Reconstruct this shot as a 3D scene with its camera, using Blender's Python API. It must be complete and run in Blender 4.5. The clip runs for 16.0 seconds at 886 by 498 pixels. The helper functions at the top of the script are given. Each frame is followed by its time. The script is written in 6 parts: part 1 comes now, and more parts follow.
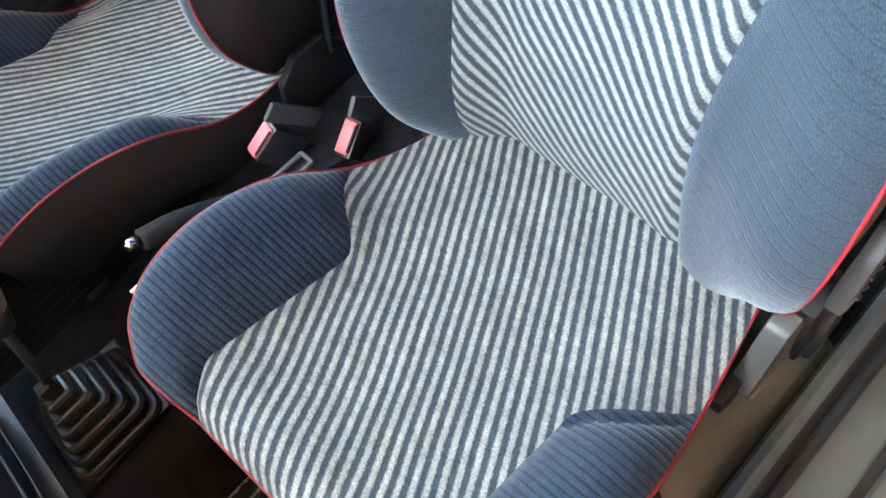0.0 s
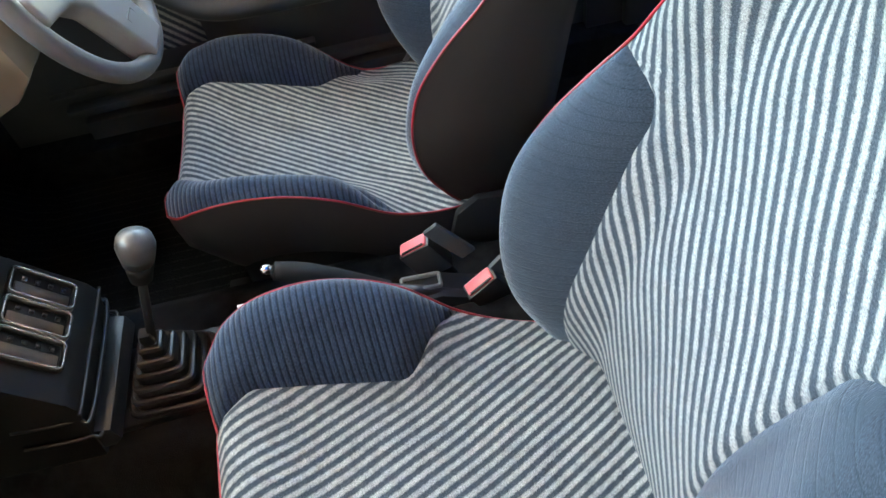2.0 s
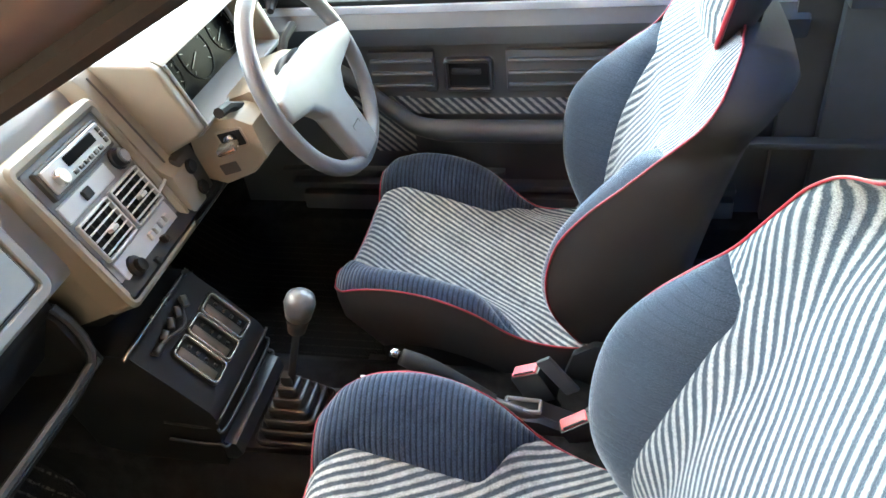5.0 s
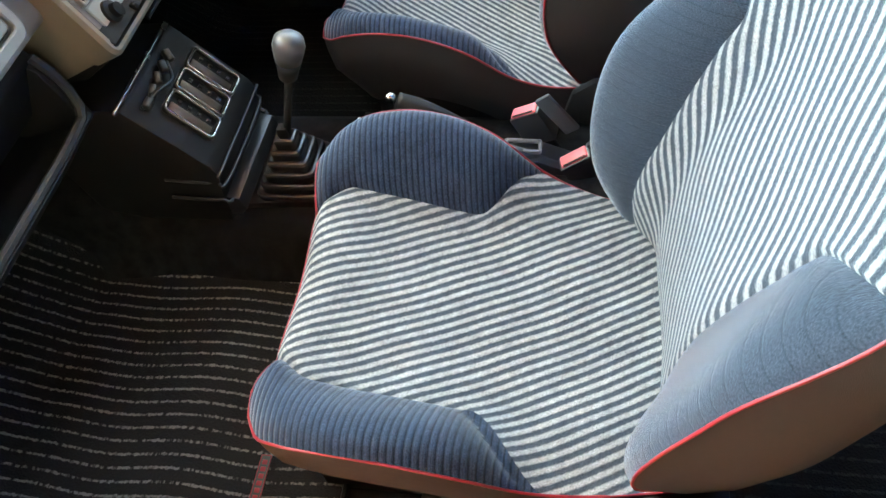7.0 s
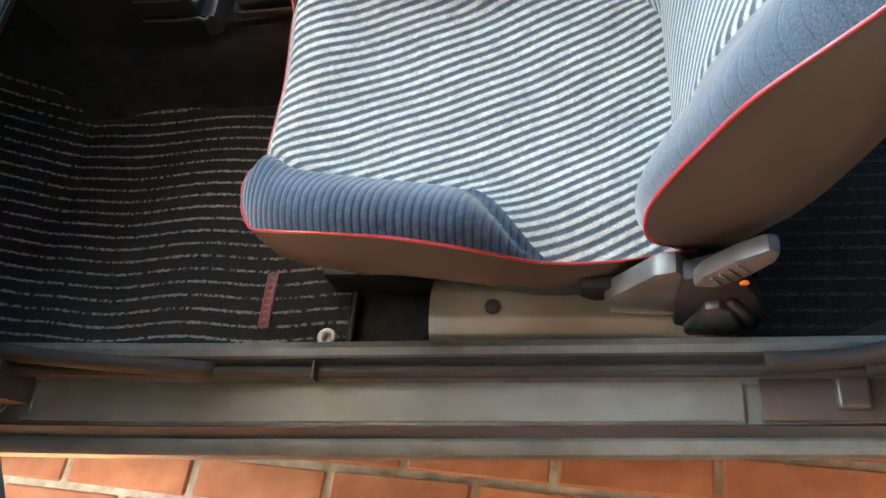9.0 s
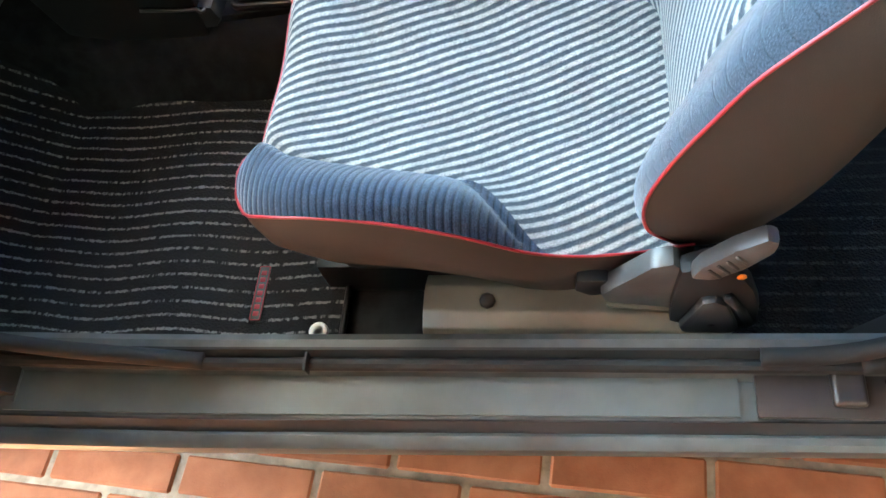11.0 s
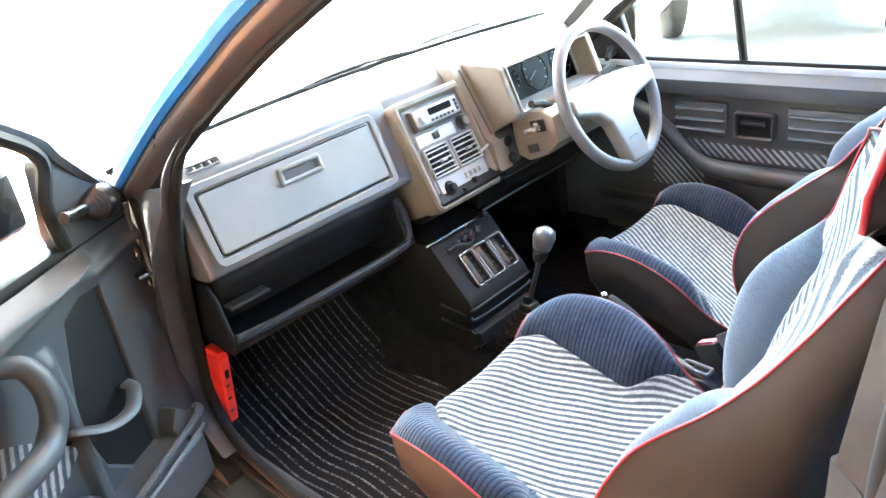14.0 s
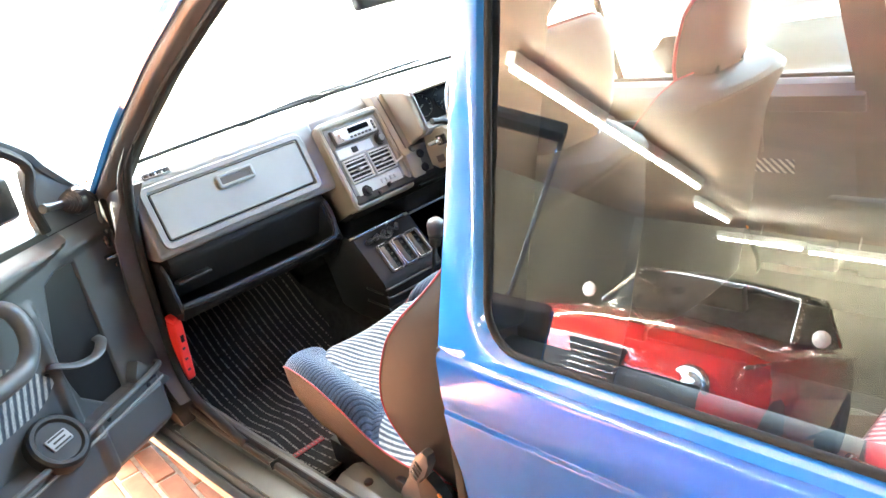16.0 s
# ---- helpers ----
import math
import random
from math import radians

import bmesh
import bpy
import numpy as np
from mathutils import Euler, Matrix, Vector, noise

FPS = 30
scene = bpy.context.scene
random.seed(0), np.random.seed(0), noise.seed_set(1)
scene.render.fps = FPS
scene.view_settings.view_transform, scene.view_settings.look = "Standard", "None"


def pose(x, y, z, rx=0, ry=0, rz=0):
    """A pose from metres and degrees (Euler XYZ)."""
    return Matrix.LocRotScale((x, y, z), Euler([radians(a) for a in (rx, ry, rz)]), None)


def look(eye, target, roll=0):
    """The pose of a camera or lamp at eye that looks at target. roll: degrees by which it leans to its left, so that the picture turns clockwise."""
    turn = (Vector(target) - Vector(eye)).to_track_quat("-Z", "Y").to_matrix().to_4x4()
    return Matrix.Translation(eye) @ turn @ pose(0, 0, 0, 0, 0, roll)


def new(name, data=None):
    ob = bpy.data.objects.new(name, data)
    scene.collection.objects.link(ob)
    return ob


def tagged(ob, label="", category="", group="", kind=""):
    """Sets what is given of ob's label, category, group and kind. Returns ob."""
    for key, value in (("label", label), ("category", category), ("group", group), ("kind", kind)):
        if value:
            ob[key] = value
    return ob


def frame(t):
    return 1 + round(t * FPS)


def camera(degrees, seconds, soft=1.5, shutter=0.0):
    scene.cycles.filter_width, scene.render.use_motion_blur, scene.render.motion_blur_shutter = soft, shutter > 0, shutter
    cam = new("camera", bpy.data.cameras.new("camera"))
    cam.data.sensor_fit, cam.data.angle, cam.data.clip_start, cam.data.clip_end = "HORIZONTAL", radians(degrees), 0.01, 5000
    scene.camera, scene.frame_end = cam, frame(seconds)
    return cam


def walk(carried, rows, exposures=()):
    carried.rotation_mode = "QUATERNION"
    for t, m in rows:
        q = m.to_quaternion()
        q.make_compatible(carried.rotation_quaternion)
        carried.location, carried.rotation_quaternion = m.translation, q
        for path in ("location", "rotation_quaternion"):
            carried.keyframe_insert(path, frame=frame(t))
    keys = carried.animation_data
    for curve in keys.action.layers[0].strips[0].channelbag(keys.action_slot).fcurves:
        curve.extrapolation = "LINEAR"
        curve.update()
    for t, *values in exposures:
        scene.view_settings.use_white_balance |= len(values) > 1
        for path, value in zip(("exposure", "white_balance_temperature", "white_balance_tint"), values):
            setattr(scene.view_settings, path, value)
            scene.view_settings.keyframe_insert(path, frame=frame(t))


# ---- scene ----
cam = camera(60.0, 16.0)
PATH = [
    (0, (0.298, 0.149, 1.206), (0.643, 1.076, -0.533), -28.1),
    (0.5, (0.301, 0.144, 1.201), (0.608, 1.068, -0.545), -30.1),
    (1, (0.312, 0.14, 1.197), (0.603, 1.092, -0.538), -29.0),
    (1.5, (0.317, 0.129, 1.222), (0.587, 1.207, -0.44), -22.5),
    (2, (0.436, 0.095, 1.297), (0.462, 1.415, -0.206), -12.1),
    (2.5, (0.509, 0.03, 1.329), (0.197, 1.481, -0.012), -9.7),
    (3, (0.517, 0.004, 1.38), (0.154, 1.479, 0.079), -8.3),
    (3.2, (0.509, 0.004, 1.395), (0.142, 1.498, 0.117), -7.4),
    (5.3, (0.535, -0.008, 1.403), (0.114, 1.509, 0.17), -7.6),
    (5.5, (0.533, -0.015, 1.393), (0.119, 1.46, 0.108), -8.0),
    (6, (0.532, -0.029, 1.374), (0.137, 1.344, -0.025), -9.1),
    (6.5, (0.53, -0.046, 1.344), (0.142, 1.225, -0.151), -10.5),
    (7, (0.524, -0.066, 1.321), (0.144, 1.098, -0.261), -12.3),
    (7.5, (0.529, -0.099, 1.277), (0.14, 0.99, -0.355), -14.3),
    (8, (0.529, -0.119, 1.248), (0.135, 0.884, -0.437), -17.9),
    (8.5, (0.533, -0.134, 1.227), (0.127, 0.823, -0.481), -20.9),
    (8.7, (0.534, -0.138, 1.22), (0.125, 0.794, -0.502), -21.9),
    (10.8, (0.526, -0.165, 1.187), (0.139, 0.708, -0.571), -21.8),
    (11, (0.525, -0.162, 1.194), (0.143, 0.78, -0.529), -19.6),
    (11.5, (0.573, -0.163, 1.214), (0.023, 1.079, -0.254), -13.1),
    (12, (0.665, -0.138, 1.28), (-0.186, 1.165, 0.023), -12.1),
    (12.5, (0.731, -0.214, 1.306), (-0.295, 1.149, 0.263), -9.7),
    (13, (0.854, -0.341, 1.333), (-0.309, 1.008, 0.425), -8.5),
    (13.5, (0.943, -0.373, 1.359), (-0.306, 0.917, 0.478), -9.0),
    (14, (1.004, -0.36, 1.351), (-0.323, 0.866, 0.491), -9.3),
    (14.5, (1.049, -0.353, 1.319), (-0.243, 0.929, 0.491), -9.4),
    (15, (1.185, -0.396, 1.297), (-0.06, 0.979, 0.549), -9.3),
    (15.5, (1.373, -0.411, 1.311), (0.014, 0.848, 0.557), -11.7),
    (16, (1.569, -0.371, 1.295), (0.094, 0.779, 0.586), -12.8),
]
walk(cam, [(t, look(eye, target, roll)) for t, eye, target, roll in PATH],
     exposures=[(0, 5.4, 7200, -8), (0.5, 5.2, 7200, -8), (1.0, 5.25, 7250, -8), (2.0, 5.15, 7300, -7), (3.2, 5.8, 7500, -6), (5.3, 5.72, 7600, -6), (8.0, 5.5, 7600, -10), (8.7, 5.6, 7500, -10), (10.5, 5.8, 6600, -14), (11.2, 5.8, 6300, -14), (12.2, 5.8, 6350, -9), (12.8, 6.4, 6900, -4), (16, 6.5, 7050, -4)])

# ---- light ----
world = bpy.data.worlds.new("sky")
scene.world = world
world.use_nodes = True
wn = world.node_tree
sky = wn.nodes.new("ShaderNodeTexSky")
sky.sky_type, sky.sun_disc = "NISHITA", False
sky.sun_elevation, sky.sun_rotation, sky.air_density, sky.dust_density = radians(66), radians(-60), 1.0, 2.0
wn.nodes["Background"].inputs["Strength"].default_value = 0.12
wn.links.new(sky.outputs[0], wn.nodes["Background"].inputs["Color"])
sun = new("sun", bpy.data.lights.new("sun", "SUN"))
sun.data.energy, sun.data.angle, sun.data.color = 3.0, radians(3), (1.0, 0.95, 0.88)
sun.matrix_world = look((-4, 3.4, 10), (0, 0.8, 0))

# ---- materials ----
def principled(name, color, rough=0.6, metal=0.0, spec=0.5):
    m = bpy.data.materials.new(name)
    m.use_nodes = True
    b = m.node_tree.nodes["Principled BSDF"]
    b.inputs["Base Color"].default_value = (*color, 1)
    b.inputs["Roughness"].default_value = rough
    b.inputs["Metallic"].default_value = metal
    b.inputs["Specular IOR Level"].default_value = spec
    return m, m.node_tree, b


def noise_node(nt, scale, detail=4.0, coord="Object", rough=0.55):
    c = nt.nodes.new("ShaderNodeTexCoord")
    n = nt.nodes.new("ShaderNodeTexNoise")
    n.inputs["Scale"].default_value, n.inputs["Detail"].default_value, n.inputs["Roughness"].default_value = scale, detail, rough
    nt.links.new(c.outputs[coord], n.inputs["Vector"])
    return n


def ramp(nt, src, lo, hi, p0=0.35, p1=0.65):
    r = nt.nodes.new("ShaderNodeValToRGB")
    r.color_ramp.elements[0].position, r.color_ramp.elements[0].color = p0, (*lo, 1)
    r.color_ramp.elements[1].position, r.color_ramp.elements[1].color = p1, (*hi, 1)
    nt.links.new(src, r.inputs[0])
    return r


def bump(nt, b, src, strength=0.3, dist=0.001):
    n = nt.nodes.new("ShaderNodeBump")
    n.inputs["Strength"].default_value, n.inputs["Distance"].default_value = strength, dist
    nt.links.new(src, n.inputs["Height"])
    nt.links.new(n.outputs[0], b.inputs["Normal"])
    return n


def mottled(name, color, rough=0.6, metal=0.0, scale=8.0, spread=0.18, grain=600.0, relief=0.25, spec=0.5, wear=0.12):
    """Colour that varies softly at hand size, with a fine grain in relief and in roughness."""
    m, nt, b = principled(name, color, rough, metal, spec)
    big = noise_node(nt, scale, 5)
    lo = tuple(c * (1 - spread) for c in color)
    hi = tuple(min(1, c * (1 + spread)) for c in color)
    nt.links.new(ramp(nt, big.outputs["Fac"], lo, hi).outputs[0], b.inputs["Base Color"])
    fine = noise_node(nt, grain, 3)
    if relief:
        bump(nt, b, fine.outputs["Fac"], relief, 0.0006)
    mr = nt.nodes.new("ShaderNodeMapRange")
    mr.inputs["To Min"].default_value, mr.inputs["To Max"].default_value = max(0.02, rough - wear), min(1, rough + wear)
    nt.links.new(big.outputs["Fac"], mr.inputs[0])
    nt.links.new(mr.outputs[0], b.inputs["Roughness"])
    return m


def math_node(nt, op, a, b=None, v=None):
    n = nt.nodes.new("ShaderNodeMath")
    n.operation = op
    nt.links.new(a, n.inputs[0])
    if b is not None:
        nt.links.new(b, n.inputs[1])
    if v is not None:
        n.inputs[1].default_value = v
    return n.outputs[0]


def fabric(name, lo, hi, pitch, coord, share=0.5, rib=0.0, sharp=0.06, fuzz=0.5, sheen=0.22, groove=False, patchy=0.0):
    """Woven cloth: bands of two colours across one axis of the UV map (metres), a fuzzy pile and a fine weave."""
    m, nt, b = principled(name, hi, 0.92, 0, 0.15)
    b.inputs["Sheen Weight"].default_value, b.inputs["Sheen Roughness"].default_value = sheen, 0.38
    b.inputs["Sheen Tint"].default_value = (0.76, 0.88, 0.96, 1)
    uv = nt.nodes.new("ShaderNodeUVMap")
    sep = nt.nodes.new("ShaderNodeSeparateXYZ")
    nt.links.new(uv.outputs[0], sep.inputs[0])
    jig = noise_node(nt, 260, 3, "UV")
    blot = noise_node(nt, 95, 5, "UV", 0.65)
    slow = noise_node(nt, 9, 3, "UV")
    w = math_node(nt, "MULTIPLY", sep.outputs[coord], v=1 / pitch)
    w = math_node(nt, "ADD", w, math_node(nt, "MULTIPLY", jig.outputs["Fac"], v=fuzz * 0.35))
    w = math_node(nt, "ADD", w, math_node(nt, "MULTIPLY", slow.outputs["Fac"], v=0.06 if groove else 0.12))
    if not groove:
        w = math_node(nt, "ADD", w, v=0.065)
    f = math_node(nt, "FRACT", w)
    tri = math_node(nt, "ABSOLUTE", math_node(nt, "SUBTRACT", f, v=0.5))
    band = ramp(nt, tri, lo, hi, share / 2 - sharp, share / 2 + sharp)
    speck = noise_node(nt, 620, 3, "UV")
    mix = nt.nodes.new("ShaderNodeMix")
    mix.data_type, mix.blend_type = "RGBA", "MULTIPLY"
    mix.inputs["Factor"].default_value = 1.0
    nt.links.new(band.outputs[0], mix.inputs[6])
    worn = noise_node(nt, 20, 6, "UV")
    k1 = ramp(nt, speck.outputs["Fac"], (0.5, 0.51, 0.53), (1.38, 1.38, 1.38), 0.3, 0.7)
    nt.links.new(k1.outputs[0], mix.inputs[7])
    mix2 = nt.nodes.new("ShaderNodeMix")
    mix2.data_type, mix2.blend_type = "RGBA", "MULTIPLY"
    mix2.inputs["Factor"].default_value = 1.0
    nt.links.new(mix.outputs[2], mix2.inputs[6])
    k2 = ramp(nt, worn.outputs["Fac"], (0.7, 0.72, 0.74), (1.14, 1.13, 1.1), 0.32, 0.64)
    nt.links.new(k2.outputs[0], mix2.inputs[7])
    nt.links.new(mix2.outputs[2], b.inputs["Base Color"])
    if patchy:
        k2.color_ramp.elements[0].color, k2.color_ramp.elements[1].color = (1 - patchy, 1 - patchy, 1 - 0.93 * patchy, 1), (1 + 0.7 * patchy, 1 + 0.68 * patchy, 1 + 0.62 * patchy, 1)
        nt.links.new(math_node(nt, "ADD", math_node(nt, "MULTIPLY", worn.outputs["Fac"], v=0.4), math_node(nt, "MULTIPLY", blot.outputs["Fac"], v=0.6)), k2.inputs[0])
    wall = ramp(nt, tri, (0, 0, 0), (1, 1, 1), max(0, share / 2 - sharp), share / 2 + 2 * sharp).outputs[0] if groove else tri
    h = math_node(nt, "ADD", math_node(nt, "MULTIPLY", wall, v=rib if groove else 2.0 + rib), speck.outputs["Fac"])
    bump(nt, b, h, 0.5, 0.0014)
    return m


STRIPE = fabric("striped velour", (0.046, 0.058, 0.072), (0.305, 0.313, 0.30), 0.0150, 0, 0.54, 0.0, 0.09, 0.8, patchy=0.42)
STRIPE_BACK = fabric("striped velour of the backrest", (0.046, 0.058, 0.072), (0.28, 0.288, 0.277), 0.0182, 0, 0.54, 0.0, 0.09, 0.8, patchy=0.25)
CORD = fabric("blue ribbed velour", (0.009, 0.014, 0.024), (0.027, 0.041, 0.068), 0.0080, 1, 0.26, 1.5, 0.10, 0.2, 0.38, True, 0.4)
CORD_FLAT = fabric("blue velour with thin ribs", (0.020, 0.029, 0.040), (0.031, 0.042, 0.058), 0.0150, 1, 0.06, 0.35, 0.035, 0.12, 0.6, True, 0.14)
PIPING = mottled("red vinyl piping", (0.24, 0.012, 0.022), 0.4, grain=300, relief=0.1)
VINYL = mottled("taupe vinyl", (0.034, 0.031, 0.029), 0.55, grain=900, relief=0.5, scale=5, spec=0.25)
VINYL_DARK = mottled("dark brown vinyl", (0.045, 0.042, 0.04), 0.5, grain=900, relief=0.5)
GREY = mottled("grey dashboard plastic", (0.165, 0.169, 0.172), 0.5, grain=700, relief=0.4, scale=6, spread=0.1)
GREY_LID = mottled("light grey lid plastic", (0.185, 0.196, 0.2), 0.48, grain=800, relief=0.35, scale=6, spread=0.08)
TAN = mottled("tan dashboard plastic", (0.195, 0.174, 0.137), 0.45, grain=700, relief=0.35, scale=7, spread=0.12)
PANEL = mottled("silver grey panel", (0.38, 0.39, 0.39), 0.35, 0.1, grain=500, relief=0.1, spread=0.08)
BLACK = mottled("black plastic", (0.012, 0.012, 0.0125), 0.5, grain=700, relief=0.3, spec=0.2)
BLACK_SATIN = mottled("satin black plastic", (0.022, 0.022, 0.0235), 0.32, grain=500, relief=0.15)
RUBBER = mottled("black rubber", (0.016, 0.016, 0.016), 0.72, grain=300, relief=0.2, spec=0.2)
DOORTRIM = mottled("charcoal door trim", (0.052, 0.056, 0.059), 0.5, grain=800, relief=0.4, scale=6)
SILL = mottled("worn grey sill paint", (0.060, 0.070, 0.072), 0.42, 0.0, scale=12, spread=0.3, grain=120, relief=0.15)
BROWNSTEEL = mottled("brown grey primed steel", (0.033, 0.028, 0.025), 0.55, 0.0, scale=14, spread=0.35, grain=160, relief=0.2, spec=0.14)
POSTSTEEL = mottled("brown grey painted steel", (0.066, 0.062, 0.065), 0.32, 0.0, scale=9, spread=0.14, grain=160, relief=0.12, spec=0.5)
GLOSSBROWN = mottled("glossy dark brown paint", (0.030, 0.025, 0.023), 0.30, 0.0, scale=12, spread=0.3, grain=120, relief=0.06)
CHROME = mottled("brushed metal", (0.55, 0.55, 0.55), 0.25, 1.0, scale=30, grain=300, relief=0.05)
# Paleness of the far door's waist strip stands for grazing daylight.
PALE_STRIP = mottled("waist strip paled for window light", (0.26, 0.28, 0.3), 0.35, grain=200, relief=0.05)
SCUFF = mottled("worn anodised plate", (0.082, 0.097, 0.096), 0.42, 0.0, scale=4, spread=0.38, grain=90, relief=0.12)
KNOBSILVER = mottled("satin silver plastic", (0.09, 0.09, 0.092), 0.36, 0.3, scale=40, grain=300, relief=0.05)
LEVERGREY = mottled("worn dark grey plastic", (0.05, 0.051, 0.052), 0.38, scale=20, spread=0.25, grain=300, relief=0.25)
FLANGE = mottled("scuffed dark grey trim", (0.052, 0.055, 0.053), 0.4, 0.0, scale=16, spread=0.35, grain=150, relief=0.15, spec=0.3)
RED = mottled("bright red plastic", (0.85, 0.045, 0.04), 0.4, grain=200, relief=0.1)
BUCKLE = mottled("faded red plastic", (0.72, 0.15, 0.17), 0.4, grain=200, relief=0.1)
INSERT = mottled("worn brown blanking insert", (0.09, 0.07, 0.052), 0.5, grain=300, relief=0.3, scale=30, spread=0.3)
ORANGE = mottled("orange plastic", (0.8, 0.25, 0.03), 0.4, grain=200, relief=0.05)
WHITE = mottled("white plastic", (0.75, 0.75, 0.73), 0.4, grain=300, relief=0.1)
CARPET = mottled("black carpet", (0.0115, 0.0118, 0.0125), 0.95, scale=40, spread=0.4, grain=500, relief=0.8, spec=0.1)
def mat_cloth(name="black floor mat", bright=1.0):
    """Black loop pile with thin broken pale lines; bright below 1 darkens it for shade."""
    m, nt, b = principled(name, (0.02, 0.02, 0.02), 0.95, 0, 0.1)
    uv = nt.nodes.new("ShaderNodeUVMap")
    sep = nt.nodes.new("ShaderNodeSeparateXYZ")
    nt.links.new(uv.outputs[0], sep.inputs[0])
    jig = noise_node(nt, 150, 3, "UV")
    w = math_node(nt, "ADD", math_node(nt, "MULTIPLY", sep.outputs[0], v=1 / 0.0215), math_node(nt, "MULTIPLY", jig.outputs["Fac"], v=0.35))
    tri = math_node(nt, "ABSOLUTE", math_node(nt, "SUBTRACT", math_node(nt, "FRACT", w), v=0.5))
    line = ramp(nt, tri, (0, 0, 0), (1, 1, 1), 0.38, 0.43)
    mp = nt.nodes.new("ShaderNodeMapping")
    mp.inputs["Scale"].default_value = (45, 170, 1)
    dash = nt.nodes.new("ShaderNodeTexNoise")
    dash.inputs["Scale"].default_value, dash.inputs["Detail"].default_value = 1.0, 2.0
    nt.links.new(uv.outputs[0], mp.inputs[0])
    nt.links.new(mp.outputs[0], dash.inputs["Vector"])
    worn = noise_node(nt, 7, 3, "UV")
    gap = math_node(nt, "ADD", dash.outputs["Fac"], math_node(nt, "MULTIPLY", worn.outputs["Fac"], v=0.5))
    f = math_node(nt, "MULTIPLY", line.outputs[0], ramp(nt, gap, (0, 0, 0), (1, 1, 1), 0.58, 0.79).outputs[0])
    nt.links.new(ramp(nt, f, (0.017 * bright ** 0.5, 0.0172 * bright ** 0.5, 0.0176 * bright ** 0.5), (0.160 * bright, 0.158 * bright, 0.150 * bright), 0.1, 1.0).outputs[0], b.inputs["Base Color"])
    loops = nt.nodes.new("ShaderNodeTexVoronoi")
    loops.inputs["Scale"].default_value = 320
    nt.links.new(uv.outputs[0], loops.inputs["Vector"])
    bump(nt, b, loops.outputs["Distance"], 0.8, 0.002)
    return m


MAT = mat_cloth()
# Darkened copy of MAT: rear and driver's footwell shade is in its colour.
MAT_SHADED = mat_cloth("black floor mat with shade in its colour", 0.14)
BEIGE_STEEL = mottled("beige painted steel", (0.10, 0.092, 0.068), 0.34, 0.1, scale=9, spread=0.25, grain=90, relief=0.1)
CONCRETE = mottled("pale concrete", (0.5, 0.49, 0.47), 0.9, scale=0.6, spread=0.15, grain=60, relief=0.3)


def car_paint(name, color):
    m, nt, b = principled(name, color, 0.32, 0.0, 0.5)
    b.inputs["Roughness"].default_value = 0.13
    b.inputs["Coat IOR"].default_value = 1.75
    b.inputs["Coat Weight"].default_value, b.inputs["Coat Roughness"].default_value = 1.0, 0.03
    n = noise_node(nt, 5, 4)
    nt.links.new(ramp(nt, n.outputs["Fac"], tuple(c * 0.9 for c in color), tuple(min(1, c * 1.1) for c in color)).outputs[0], b.inputs["Base Color"])
    return m


BLUE = car_paint("blue car paint", (0.024, 0.188, 0.58))
REDPAINT = car_paint("red car paint", (0.65, 0.02, 0.022))
GREYPAINT = car_paint("grey car paint", (0.06, 0.06, 0.065))


def glass_mat(name, tint, gloss=1.0):
    m = bpy.data.materials.new(name)
    m.use_nodes = True
    nt = m.node_tree
    nt.nodes.remove(nt.nodes["Principled BSDF"])
    tr, gl, mx, lw = (nt.nodes.new("ShaderNode" + k) for k in ("BsdfTransparent", "BsdfGlossy", "MixShader", "LayerWeight"))
    tr.inputs[0].default_value = (*tint, 1)
    gl.inputs["Roughness"].default_value = 0.0
    f5 = math_node(nt, "POWER", lw.outputs["Facing"], v=5.0)
    lw.inputs["Blend"].default_value = 0.5
    fac = math_node(nt, "MULTIPLY", math_node(nt, "ADD", math_node(nt, "MULTIPLY", f5, v=0.92), v=0.08), v=gloss)
    nt.links.new(fac, mx.inputs[0])
    nt.links.new(tr.outputs[0], mx.inputs[1])
    nt.links.new(gl.outputs[0], mx.inputs[2])
    nt.links.new(mx.outputs[0], nt.nodes["Material Output"].inputs[0])
    return m


GLASS = glass_mat("window glass", (0.93, 0.95, 0.94))
GLASS_Q = glass_mat("tinted window glass", (0.72, 0.74, 0.72), 2.2)
SCREEN = mottled("smoked instrument screen", (0.0016, 0.002, 0.0036), 0.22, grain=200, relief=0.02, spec=0.03)


def glow(name, color, power):
    m = bpy.data.materials.new(name)
    m.use_nodes = True
    b = m.node_tree.nodes["Principled BSDF"]
    b.inputs["Emission Color"].default_value, b.inputs["Emission Strength"].default_value = (*color, 1), power
    return m


TUBE_LIGHT = glow("fluorescent tube", (1.0, 0.97, 0.9), 9)


# ---- mesh helpers ----
def thing(name, label, category, at=(0, 0, 0), group="", kind=""):
    ob = new(name)
    ob.location = at
    ob.empty_display_size = 0.05
    return tagged(ob, label, category, group, kind)


def part(name, bm, material, parent=None, label="", smooth=True):
    me = bpy.data.meshes.new(name)
    bmesh.ops.recalc_face_normals(bm, faces=bm.faces)
    bm.to_mesh(me)
    bm.free()
    me.materials.append(material)
    for p in me.polygons:
        p.use_smooth = smooth
    ob = new(name, me)
    ob.parent = parent
    if label:
        ob["label"] = label
    return ob


